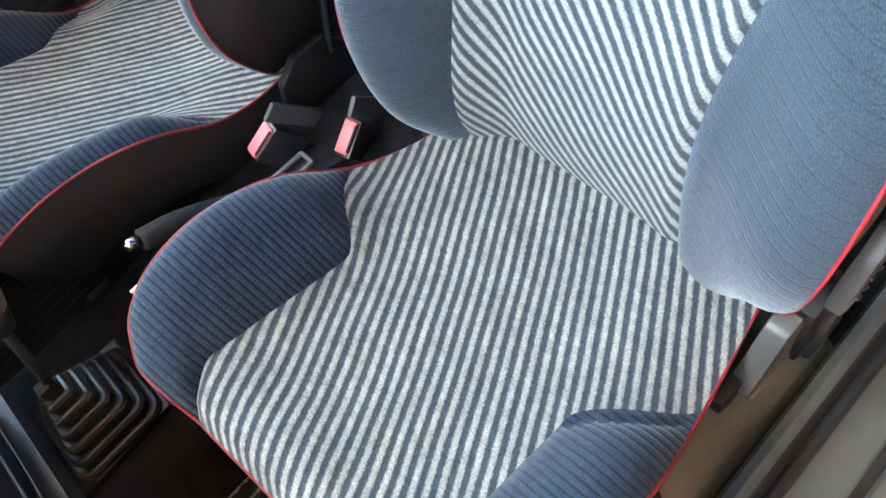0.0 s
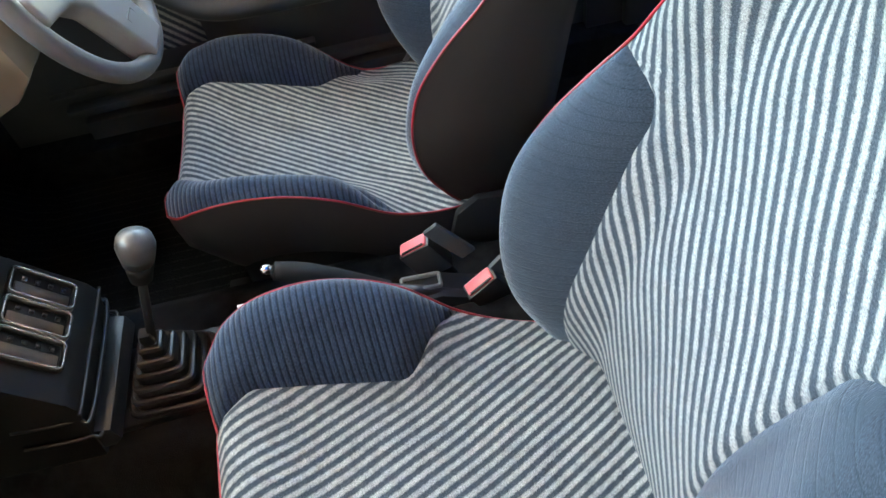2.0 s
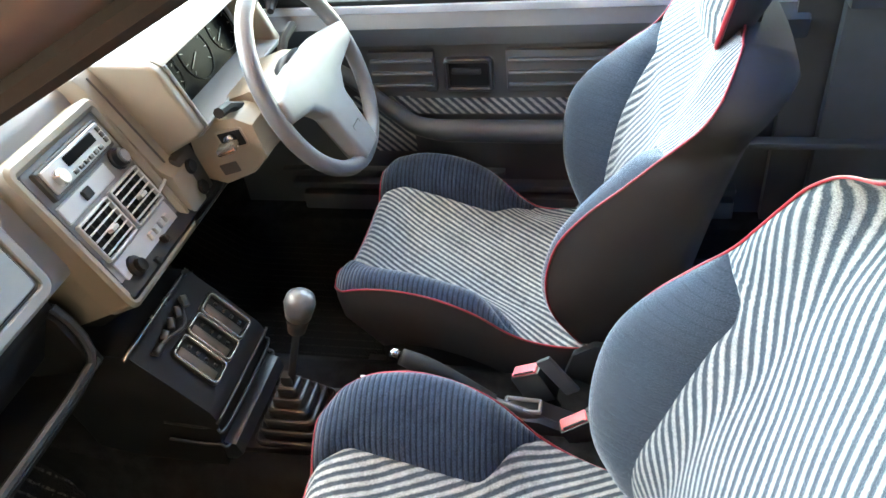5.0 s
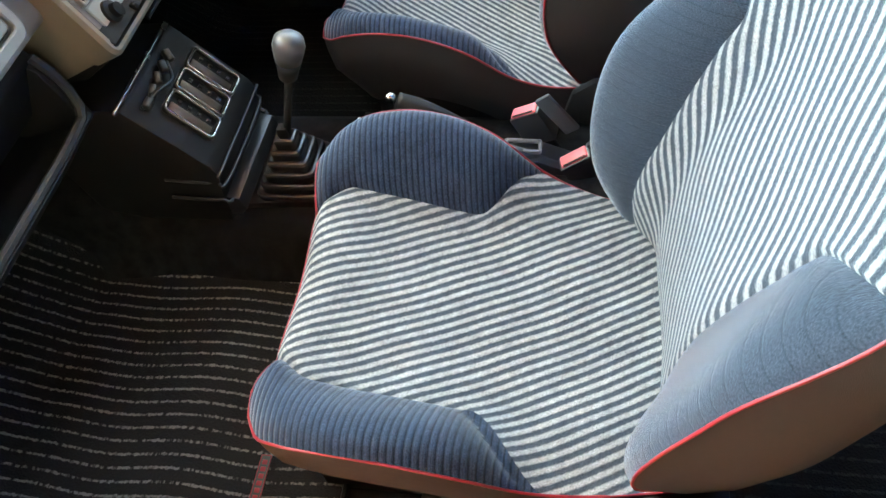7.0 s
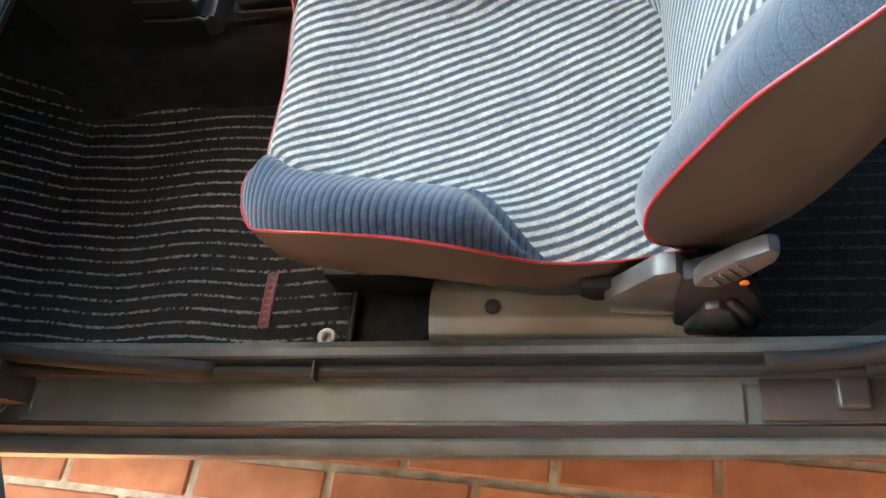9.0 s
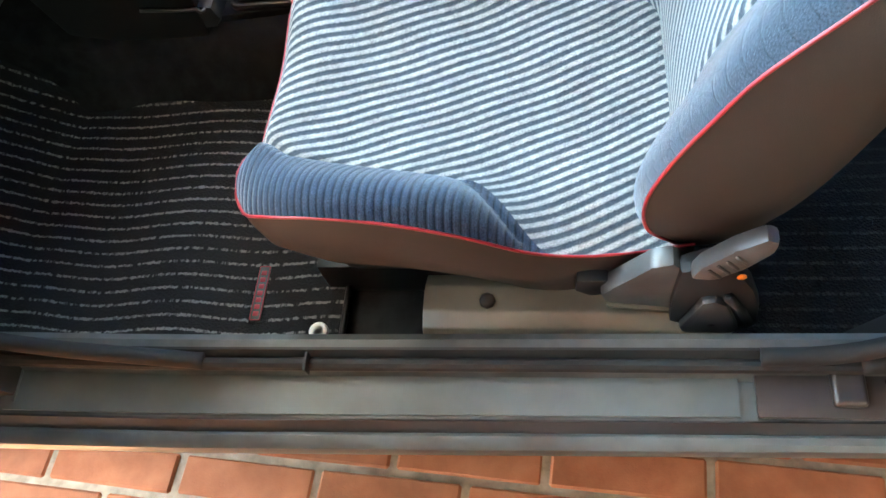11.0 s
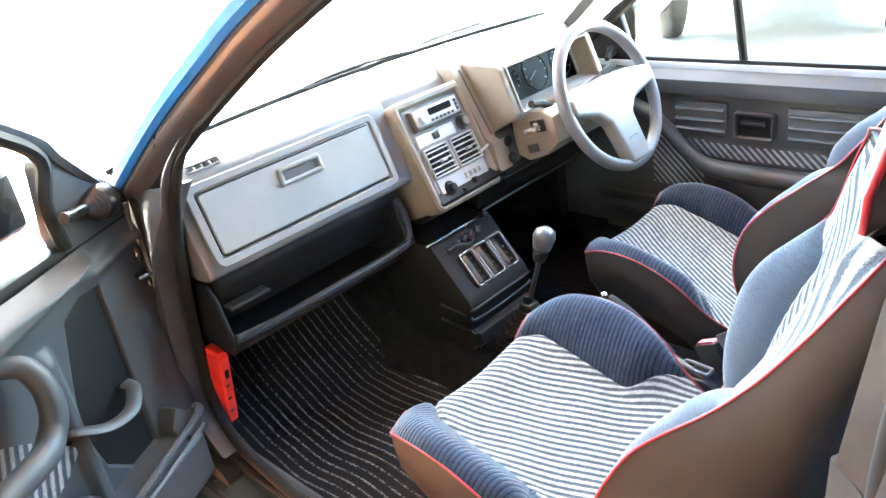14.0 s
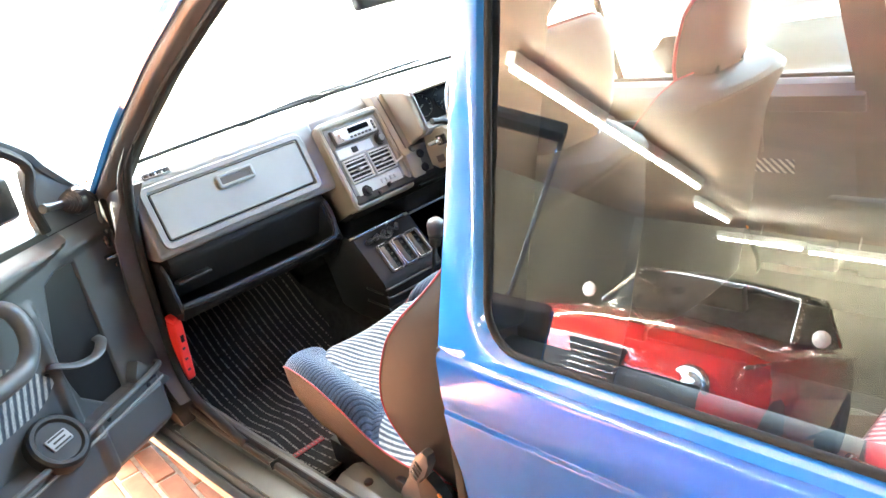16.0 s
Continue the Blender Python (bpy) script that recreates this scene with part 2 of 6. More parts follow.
def sharp(ob, angle=40):
    """Smooth shading with hard edges kept past the angle."""
    me = ob.data
    bm = bmesh.new()
    bm.from_mesh(me)
    for e in bm.edges:
        e.smooth = not (len(e.link_faces) == 2 and e.calc_face_angle(0) > radians(angle))
    bm.to_mesh(me)
    bm.free()
    return ob


def box_bm(lo, hi, bevel=0.004, seg=2, m=None):
    bm = bmesh.new()
    c = [(a + b) / 2 for a, b in zip(lo, hi)]
    d = [abs(b - a) for a, b in zip(lo, hi)]
    bmesh.ops.create_cube(bm, size=1, matrix=Matrix.Translation(c) @ Matrix.Diagonal((*d, 1)))
    if bevel:
        bmesh.ops.bevel(bm, geom=bm.edges[:], offset=min(bevel, min(d) * 0.45), segments=seg, profile=0.6, affect="EDGES")
    if m is not None:
        bm.transform(m)
    return bm


def box(name, lo, hi, material, parent=None, bevel=0.004, m=None, label="", seg=2):
    return sharp(part(name, box_bm(lo, hi, bevel, seg, m), material, parent, label), 50)


def grid_bm(rows, close_u=False, close_v=False, uvs=None, caps=False):
    """A mesh from rows of points, joined row to row."""
    bm = bmesh.new()
    vs = [[bm.verts.new(p) for p in row] for row in rows]
    lay = bm.loops.layers.uv.new("UVMap") if uvs else None
    R, C = len(rows), len(rows[0])
    for i in range(R if close_v else R - 1):
        for j in range(C if close_u else C - 1):
            a, b = (i + 1) % R, (j + 1) % C
            idx = [(i, j), (i, b), (a, b), (a, j)]
            quad = [vs[p][q] for p, q in idx]
            if len(set(quad)) < 4:
                continue
            f = bm.faces.new(quad)
            if lay:
                for loop, (p, q) in zip(f.loops, idx):
                    loop[lay].uv = uvs[p][q]
    if caps:
        bm.faces.new(vs[0])
        bm.faces.new(vs[-1])
    return bm


def spline(pts, n):
    """n points along a smooth curve through pts (Catmull-Rom)."""
    P = [Vector(p) for p in pts]
    P = [P[0] * 2 - P[1]] + P + [P[-1] * 2 - P[-2]]
    out = []
    for k in range(n):
        s = k / (n - 1) * (len(P) - 3)
        i = min(int(s), len(P) - 4)
        t = s - i
        a, b, c, d = P[i : i + 4]
        out.append(0.5 * ((2 * b) + (c - a) * t + (2 * a - 5 * b + 4 * c - d) * t * t + (3 * b - a - 3 * c + d) * t ** 3))
    return out


def curve1(pairs):
    """A smooth function through (x, y) pairs."""
    xs, ys = np.array([p[0] for p in pairs], float), np.array([p[1] for p in pairs], float)
    sl = np.gradient(ys, xs)

    def f(x):
        x = min(max(x, xs[0]), xs[-1])
        i = min(int(np.searchsorted(xs, x, side="right")) - 1, len(xs) - 2)
        h = xs[i + 1] - xs[i]
        t = (x - xs[i]) / h
        return float((2 * t ** 3 - 3 * t ** 2 + 1) * ys[i] + (t ** 3 - 2 * t ** 2 + t) * h * sl[i] + (-2 * t ** 3 + 3 * t ** 2) * ys[i + 1] + (t ** 3 - t ** 2) * h * sl[i + 1])

    return f


def tube_bm(path, radius, seg=8, closed=False, squash=None):
    pts = [Vector(p) for p in path]
    rows, n = [], len(pts)
    up = Vector((0, 0, 1))
    prev = None
    for i, p in enumerate(pts):
        t = (pts[(i + 1) % n] - pts[i - 1]) if closed else (pts[min(i + 1, n - 1)] - pts[max(i - 1, 0)])
        t.normalize()
        if prev is None:
            a = t.cross(up if abs(t.z) < 0.9 else Vector((1, 0, 0)))
        else:
            a = prev - t * prev.dot(t)
        a.normalize()
        prev = a
        b = t.cross(a)
        r = radius(i / (n - 1)) if callable(radius) else radius
        k = squash or 1.0
        rows.append([p + a * r * math.cos(w) + b * r * k * math.sin(w) for w in (2 * math.pi * j / seg for j in range(seg))])
    return grid_bm(rows, close_u=True, close_v=closed, caps=not closed)


def lathe_bm(profile, seg=24, m=None):
    """Turned round z: profile of (radius, height)."""
    rows = [[(max(r, 1e-4) * math.cos(a), max(r, 1e-4) * math.sin(a), z) for a in (2 * math.pi * j / seg for j in range(seg))] for r, z in profile]
    bm = grid_bm(rows, close_u=True, caps=True)
    if m is not None:
        bm.transform(m)
    return bm


def prism_bm(outline, lo, hi, axis=1, bevel=0.0, seg=2):
    """An outline in the two other axes, drawn out along one axis from lo to hi."""
    def at(p, v):
        q = list(p)
        q.insert(axis, v)
        return q
    bm = bmesh.new()
    a = [bm.verts.new(at(p, lo)) for p in outline]
    b = [bm.verts.new(at(p, hi)) for p in outline]
    bm.faces.new(a)
    bm.faces.new(b)
    for i in range(len(a)):
        j = (i + 1) % len(a)
        bm.faces.new((a[i], a[j], b[j], b[i]))
    bmesh.ops.recalc_face_normals(bm, faces=bm.faces)
    if bevel:
        bmesh.ops.bevel(bm, geom=bm.edges[:], offset=bevel, segments=seg, profile=0.6, affect="EDGES", clamp_overlap=True)
    return bm


def prism(name, outline, lo, hi, material, parent=None, axis=1, bevel=0.004, label="", m=None):
    bm = prism_bm(outline, lo, hi, axis, bevel)
    if m is not None:
        bm.transform(m)
    return sharp(part(name, bm, material, parent, label), 35)


def rounded_rect(w, h, r, n=5):
    out = []
    for cx, cy, a0 in ((w / 2 - r, h / 2 - r, 0), (-w / 2 + r, h / 2 - r, 90), (-w / 2 + r, -h / 2 + r, 180), (w / 2 - r, -h / 2 + r, 270)):
        for k in range(n + 1):
            a = radians(a0 + 90 * k / n)
            out.append((cx + r * math.cos(a), cy + r * math.sin(a)))
    return out


def frame_bm(w, h, r, t, depth, m=None):
    """A picture-frame ring of outer size w x h, border t, in the local xy plane, rising to z = depth."""
    o, i = rounded_rect(w, h, r), rounded_rect(w - 2 * t, h - 2 * t, max(r - t, 0.001))
    e = min(t, depth) * 0.3
    o2, i2 = rounded_rect(w - 2 * e, h - 2 * e, max(r - e, 0.001)), rounded_rect(w - 2 * t + 2 * e, h - 2 * t + 2 * e, max(r - t + e, 0.001))
    rows = [[(x, y, 0) for x, y in o], [(x, y, depth - e) for x, y in o], [(x, y, depth) for x, y in o2],
            [(x, y, depth) for x, y in i2], [(x, y, depth - e) for x, y in i], [(x, y, 0) for x, y in i]]
    bm = grid_bm(rows, close_u=True)
    if m is not None:
        bm.transform(m)
    return bm


def plate_bm(w, h, r, depth, m=None, e=None):
    o = rounded_rect(w, h, r)
    e = min(depth * 0.4, 0.002) if e is None else e
    o2 = rounded_rect(w - 2 * e, h - 2 * e, max(r - e, 0.0005))
    bm = grid_bm([[(x, y, 0) for x, y in o], [(x, y, depth - e) for x, y in o], [(x, y, depth) for x, y in o2]], close_u=True, caps=True)
    if m is not None:
        bm.transform(m)
    return bm


def on_plane(p, right, up):
    """A pose whose local x and y lie along right and up, at p."""
    x = Vector(right).normalized()
    y = (Vector(up) - x * Vector(up).dot(x)).normalized()
    z = x.cross(y)
    m = Matrix((x, y, z)).transposed().to_4x4()
    m.translation = p
    return m


def smooth01(t):
    t = min(max(t, 0.0), 1.0)
    return t * t * (3 - 2 * t)

# ---- ground ----
GROUND_MAT, gnt, gb = principled("sand joint bed", (0.42, 0.33, 0.25), 0.95)
gn = noise_node(gnt, 30, 5)
gnt.links.new(ramp(gnt, gn.outputs["Fac"], (0.21, 0.155, 0.11), (0.38, 0.30, 0.22)).outputs[0], gb.inputs["Base Color"])
bump(gnt, gb, gn.outputs["Fac"], 0.6, 0.004)
g = bmesh.new()
bmesh.ops.create_grid(g, x_segments=2, y_segments=2, size=400, matrix=Matrix.Translation((0, 0, -0.005)))
ground = part("ground", g, GROUND_MAT, None, "", False)
tagged(ground, "sandy bed under orange brick paving", "ground", kind="structure")


# ---- the car's body ----
YC = 0.80                       # middle of the car
def side(z):
    """How far the near outer skin lies from y = 0 at a height: it leans in above the waist."""
    return 0.10 + max(0.0, z - 0.86) * 0.275 - max(0.0, 0.86 - z) * 0.10


car = thing("car_body", "blue hatchback body with a near front door standing open", "car")

# floor pan, tunnel, bulkhead
box("floor_pan", (-0.75, 0.12, 0.20), (1.75, 1.52, 0.262), CARPET, car, 0.003)
rows = []
for x in (-0.5, -0.2, 0.0, 0.3, 0.7, 1.2):
    h = 0.375 if x > -0.2 else 0.375 + (-0.2 - x) * 0.25
    prof = [(0.60, 0.262), (0.635, 0.30), (0.655, h - 0.02), (0.685, h), (0.80, h + 0.006), (0.915, h), (0.945, h - 0.02), (0.965, 0.30), (1.0, 0.262)]
    rows.append([(x, y, z) for y, z in prof])
sharp(part("tunnel", grid_bm(rows), CARPET, car, "black carpeted transmission tunnel"))
prism("bulkhead", [(-0.48, 0.255), (-0.60, 0.45), (-0.60, 0.80), (-0.64, 0.80), (-0.64, 0.2), (-0.5, 0.2)], 0.10, 1.50, CARPET, car, 1, 0.0, "black carpeted footwell bulkhead")

# near sill
def sill_strip(name, prof, material, x0, x1, label="", n=14):
    def plan(x, y):
        k = min(1.0, max(0.0, (0.128 - y) / 0.084))
        return y - 0.009 * k + 0.018 * max(0.0, x) + 0.0196 * k * x
    rows = [[(x, plan(x, y), z) for y, z in prof] for x in np.linspace(x0, x1, n)]
    bm = grid_bm(rows, close_u=True, caps=True)
    return sharp(part(name, bm, material, car, label), 30)

def ring(cy, cz, ry, rz, n=10):
    return [(cy + ry * math.cos(2 * math.pi * k / n), cz + rz * math.sin(2 * math.pi * k / n)) for k in range(n)]

sill_strip("sill", [(0.118, 0.20), (0.125, 0.345), (0.075, 0.340), (0.066, 0.322), (0.047, 0.318), (0.050, 0.29), (0.095, 0.19)], SILL, -0.36, 1.0, "worn grey painted door sill")
sill_strip("sill_flange", [(0.118, 0.34), (0.158, 0.26), (0.172, 0.26), (0.170, 0.366), (0.166, 0.376), (0.157, 0.381), (0.147, 0.380), (0.140, 0.372)], FLANGE, -0.34, 0.93, "scuffed grey sill flange trim")
sill_strip("door_seal", ring(0.131, 0.368, 0.008, 0.009), RUBBER, -0.32, 0.94, "black rubber door seal")
sill_strip("seal_gap", [(0.1375, 0.3730), (0.1440, 0.3818), (0.1470, 0.3822), (0.1405, 0.3725)], BLACK, -0.33, 0.92, "dark gap beside the flange")
sill_strip("scuff_plate", [(0.128, 0.345), (0.128, 0.3485), (0.104, 0.3475), (0.080, 0.345), (0.080, 0.341)], SCUFF, -0.22, 0.68, "grey anodised scuff plate")
sill_strip("sill_groove", [(0.079, 0.339), (0.074, 0.3415), (0.064, 0.329), (0.066, 0.3215)], BLACK_SATIN, -0.34, 0.98)
sill_strip("sill_lip", [(0.066, 0.322), (0.064, 0.3295), (0.060, 0.3315), (0.052, 0.330), (0.046, 0.325), (0.044, 0.318), (0.046, 0.3)], SILL, -0.35, 0.86, "grey outer sill lip")
part("sill_seam", tube_bm([(-0.205, 0.127, 0.3495), (-0.205, 0.081, 0.3465)], 0.0016, 6), SILL, car)
part("sill_seam", tube_bm([(-0.210, 0.127, 0.3495), (-0.248, 0.081, 0.3465)], 0.0014, 6), SILL, car)
part("drain_hole", lathe_bm([(0.004, 0), (0.004, 0.0008), (0, 0.0009)], 10, pose(-0.245, 0.108, 0.3476)), BLACK, car)
box("sill_joint", (0.192, 0.121, 0.366), (0.195, 0.144, 0.3845), BLACK, car, 0.0005)
part("sill_boss", box_bm((0.772, 0.106, 0.348), (0.806, 0.150, 0.362), 0.012, 4), GLOSSBROWN, car, "rounded glossy brown boss at the sill's rear end")
sharp(part("sill_end_plate", prism_bm([(0.697, 0.093), (0.697, 0.141), (0.86, 0.144), (0.86, 0.096)], 0.345, 0.352, 2, 0.002), GLOSSBROWN, car, "glossy dark brown sill end"), 30)
sharp(part("rear_side_trim", prism_bm([(0.735, 0.262), (0.79, 0.30), (0.845, 0.40), (0.885, 0.55), (0.90, 0.84), (1.9, 0.84), (1.9, 0.262)], 0.172, 0.205, 1, 0.006), BLACK, car, "black rear side trim"), 35)
part("seal_corner", tube_bm(spline([(0.70, 0.150, 0.380), (0.77, 0.152, 0.385), (0.83, 0.156, 0.415), (0.868, 0.16, 0.48), (0.885, 0.162, 0.58)], 24), 0.011, 8), RUBBER, car, "black rubber seal curving up the pillar")

# pillars and roof; each pillar is a closed section swept along a line
def beam(name, a, b, sec, material, parent, label="", bow=(0, 0, 0), n=8):
    """sec: offsets (u across, v in depth) round the section; swept from a to b, bowed in the middle."""
    a, b, bow = Vector(a), Vector(b), Vector(bow)
    t = (b - a).normalized()
    across = t.cross(Vector((0, 1, 0))).normalized()
    deep = Vector((0, 1, 0))
    rows = []
    for i in range(n):
        s = i / (n - 1)
        p = a.lerp(b, s) + bow * (4 * s * (1 - s))
        rows.append([p + across * u + deep * v for u, v in sec])
    return sharp(part(name, grid_bm(rows, close_u=True, caps=True), material, parent, label), 30)

ASEC = [(-0.03, -0.02), (-0.018, -0.035), (0.012, -0.034), (0.028, -0.012), (0.03, 0.02), (0.012, 0.035), (-0.02, 0.03)]
PILLAR = [Vector((p[0], 0.135 + (p[2] - 0.9) * 0.24, p[2])) for p in spline([(-0.44, 0, 0.855), (-0.30, 0, 0.965), (-0.155, 0, 1.073), (0.0, 0, 1.170), (0.115, 0, 1.235), (0.40, 0, 1.372)], 28)]
def pillar_strip(name, sec, material, label=""):
    """A closed section swept along the near pillar: offsets (u outward across it, v inward in depth)."""
    rows = []
    for i, p in enumerate(PILLAR):
        t = (PILLAR[min(i + 1, 27)] - PILLAR[max(i - 1, 0)]).normalized()
        out = t.cross(Vector((0, -1, 0))).normalized()
        out = out if out.z > 0 else -out
        rows.append([p + out * u + Vector((0, v, 0)) for u, v in sec])
    return sharp(part(name, grid_bm(rows, close_u=True, caps=True), material, car, label), 30)
pillar_strip("windscreen_pillar", [(0.002, -0.018), (0.012, -0.024), (0.028, -0.022), (0.040, -0.010), (0.044, 0.006), (0.036, 0.02), (0.002, 0.016)], BLUE, "blue painted windscreen pillar")
pillar_strip("pillar_frame", [(0.003, -0.012), (-0.006, -0.016), (-0.016, -0.014), (-0.026, -0.006), (-0.034, 0.006), (-0.034, 0.026), (0.003, 0.024)], POSTSTEEL, "brown grey inner pillar frame")
pillar_strip("pillar_trim", [(0.036, 0.021), (0.038, 0.038), (0.0, 0.052), (-0.030, 0.046), (-0.032, 0.027)], BROWNSTEEL, "brown grey inner face of the pillar")
pillar_strip("pillar_seal", [(-0.039 + 0.009 * math.cos(k), 0.012 + 0.010 * math.sin(k)) for k in np.linspace(0, 5.6, 9)], RUBBER)
beam("windscreen_pillar", (-0.37, 1.475, 0.885), (0.30, 1.355, 1.382), [(u * 0.8 - 0.01, -v) for u, v in ASEC], VINYL_DARK, car, "dark trimmed far windscreen pillar", (0, 0, 0.02))
# hinge post below the pillar
prism("post_back", [(-0.50, 0.86), (-0.31, 0.93), (-0.325, 0.33), (-0.50, 0.33)], 0.128, 0.152, BROWNSTEEL, car, 1, 0.003)
SEAL = spline([(-0.10, 0.177, 1.056), (-0.165, 0.166, 0.99), (-0.212, 0.158, 0.90), (-0.246, 0.156, 0.80), (-0.275, 0.156, 0.69), (-0.297, 0.155, 0.57), (-0.303, 0.154, 0.51), (-0.288, 0.151, 0.45), (-0.24, 0.147, 0.405), (-0.15, 0.141, 0.388), (-0.03, 0.136, 0.379), (0.06, 0.133, 0.373)], 80)
edge = [(p.x - 0.008, p.z) for p in SEAL if 0.41 < p.z < 0.96]
hp = prism_bm(edge + [(-0.23, 0.39), (-0.36, 0.39), (-0.405, 0.47), (-0.39, 0.62), (-0.37, 0.74), (-0.352, 0.84), (-0.325, 0.935)], 0.108, 0.154, 1, 0.004)
for v in hp.verts:
    v.co.y += max(0.0, v.co.z - 0.84) * 0.4
sharp(part("hinge_post", hp, POSTSTEEL, car, "brown grey hinge post with scuffs"), 35)
for x, z in ((-0.275, 0.862), (-0.292, 0.775)):
    part("post_bolt", lathe_bm([(0.006, 0), (0.006, 0.003), (0.004, 0.005), (0, 0.005)], 8, pose(x, 0.108, z, 90, 0, 0)), CHROME, car)
part("check_pad", grid_bm([[(-0.335 + (0.014 + 0.010 * k / 7) * math.cos(a) * (1 + 0.1 * (k % 2)), 0.112 - 0.014 * math.sin(k / 7 * 3.14), 0.60 + 0.075 * k / 7 + 0.004 * math.sin(a)) for a in np.linspace(0, 2 * math.pi, 14, endpoint=False)] for k in range(8)], close_u=True, caps=True), LEVERGREY, car, "ribbed grey stop pad")
for k in range(7):
    part("pad_rib", tube_bm([(-0.336, 0.105, 0.60), (-0.362 + 0.0085 * k, 0.098, 0.66 + 0.004 * math.sin(k))], 0.0028, 6), LEVERGREY, car)
sharp(part("post_foot", prism_bm([(-0.345, 0.400), (-0.27, 0.390), (-0.225, 0.372), (-0.205, 0.352), (-0.205, 0.30), (-0.37, 0.30)], 0.090, 0.150, 1, 0.006), BROWNSTEEL, car, "brown grey foot of the hinge post"), 35)
part("door_seal", tube_bm(SEAL, lambda s: 0.011 * min(1.0, 0.15 + 7 * s), 8), RUBBER, car, "black rubber door seal")
part("seal_lip", tube_bm([(p.x - 0.016, p.y - 0.014, p.z - 0.004) for p in SEAL if p.z > 0.43], lambda s: 0.006 * min(1.0, 0.15 + 6 * s), 8), POSTSTEEL, car, "brown grey flange beside the seal")
part("post_step", tube_bm(spline([(-0.295, 0.116, 0.93), (-0.312, 0.107, 0.82), (-0.345, 0.107, 0.64), (-0.362, 0.107, 0.50), (-0.30, 0.107, 0.41)], 24), 0.005, 6), POSTSTEEL, car)
# hinge with bolts
box("hinge", (-0.325, 0.085, 0.795), (-0.272, 0.112, 0.803), CHROME, car, 0.003)
part("bolt", lathe_bm([(0.008, 0), (0.008, 0.006), (0.005, 0.008), (0, 0.008)], 8, pose(-0.298, 0.107, 0.832, 90, 0, 0)), CHROME, car)
part("bolt_washer", lathe_bm([(0.014, 0), (0.014, 0.003), (0.011, 0.004), (0, 0.004)], 16, pose(-0.298, 0.1085, 0.832, 90, 0, 0)), BROWNSTEEL, car)

# near waist and quarter panel behind the door
BX = 0.905
rows = []
for x in np.linspace(BX, 2.1, 14):
    col = []
    for z in np.concatenate([np.linspace(0.26, 0.764, 12), np.linspace(0.770, 0.786, 9), np.linspace(0.80, 0.846, 4), np.linspace(0.850, 0.865, 6)]):
        y = side(z) + 0.012 * smooth01((0.36 - z) / 0.1) + max(0.0, 0.778 - z) * 0.09 + 0.0025 * math.exp(-((z - 0.784) / 0.004) ** 2) + 0.006 * smooth01((z - 0.850) / 0.014)
        col.append((x, y, z))
    rows.append(col)
q = grid_bm(rows)
bmesh.ops.solidify(q, geom=q.faces[:], thickness=0.012)
sharp(part("rear_quarter_panel", q, BLUE, car, "glossy blue rear quarter panel"), 40)
# window surround of the quarter: post, lower rail, upper rail with a round-cornered opening
def quarter_skin():
    W0, W1, Z0, Z1 = BX, 1.99, 0.862, 1.37
    hole = [(x + 1.487, z + 1.105) for x, z in rounded_rect(1.02, 0.46, 0.05, 6)]
    n = len(hole)
    outer = []
    for hx, hz in hole:
        dx, dz = hx - 1.487, hz - 1.105
        kx = ((W1 - 1.487) if dx > 0 else (1.487 - W0)) / max(abs(dx), 1e-6)
        kz = ((Z1 - 1.105) if dz > 0 else (1.105 - Z0)) / max(abs(dz), 1e-6)
        k = min(kx, kz)
        px, pz = 1.487 + dx * k, 1.105 + dz * k
        outer.append((px + (max(0.0, pz - 0.86) * 0.09 if dx < -0.3 else 0.0), pz))
    inset = [(1.487 + (x - 1.487) * 0.985, 1.105 + (z - 1.105) * 0.97) for x, z in hole]
    def ring_at(k, dy):
        return [(a[0] * (1 - k) + b[0] * k, side(a[1] * (1 - k) + b[1] * k) + dy, a[1] * (1 - k) + b[1] * k) for a, b in zip(outer, hole)]
    r = [ring_at(0, 0.006), ring_at(0.05, 0.0012), ring_at(0.1, 0.0), ring_at(0.86, 0.0), ring_at(0.94, 0.0015), ring_at(1.0, 0.006), [(x, side(z) + 0.014, z) for x, z in inset]]
    return grid_bm(r, close_u=True), inset
qs, QUARTER = quarter_skin()
sharp(part("quarter_window_surround", qs, BLUE, car, "glossy blue window surround"), 30)
part("quarter_window_rubber", tube_bm([(x, side(z) + 0.009, z) for x, z in QUARTER], 0.0045, 8, True), RUBBER, car, "black window rubber")
gb2 = bmesh.new()
gb2.faces.new([gb2.verts.new((x, side(1.105) + 0.013 + (z - 1.105) * 0.293, z)) for x, z in QUARTER])
qglass = part("quarter_window_pane", gb2, GLASS_Q, car, "reflecting quarter window glass", False)
qglass.visible_shadow = False
# door-side return of the pillar
lp = prism_bm([(BX - 0.002, 0.0), (BX + 0.008, 0.004), (BX + 0.02, 0.05), (BX + 0.03, 0.11), (BX - 0.05, 0.11), (BX - 0.062, 0.09), (BX - 0.03, 0.06), (BX - 0.012, 0.035)], 0.33, 0.864, 2, 0.003)
for v in lp.verts:
    v.co.y += side(v.co.z) + 0.003
sharp(part("door_pillar", lp, BROWNSTEEL, car, "brown grey door pillar"), 30)
bp = prism_bm([(BX - 0.002, 0.0), (BX + 0.012, 0.008), (BX + 0.06, 0.09), (BX - 0.05, 0.10), (BX - 0.055, 0.075), (BX - 0.02, 0.05)], 0.866, 1.37, 2, 0.003)
for v in bp.verts:
    v.co.y += side(v.co.z) + 0.004
    v.co.x += (v.co.z - 0.86) * 0.09
sharp(part("door_pillar", bp, BROWNSTEEL, car, "brown grey upper door pillar"), 30)
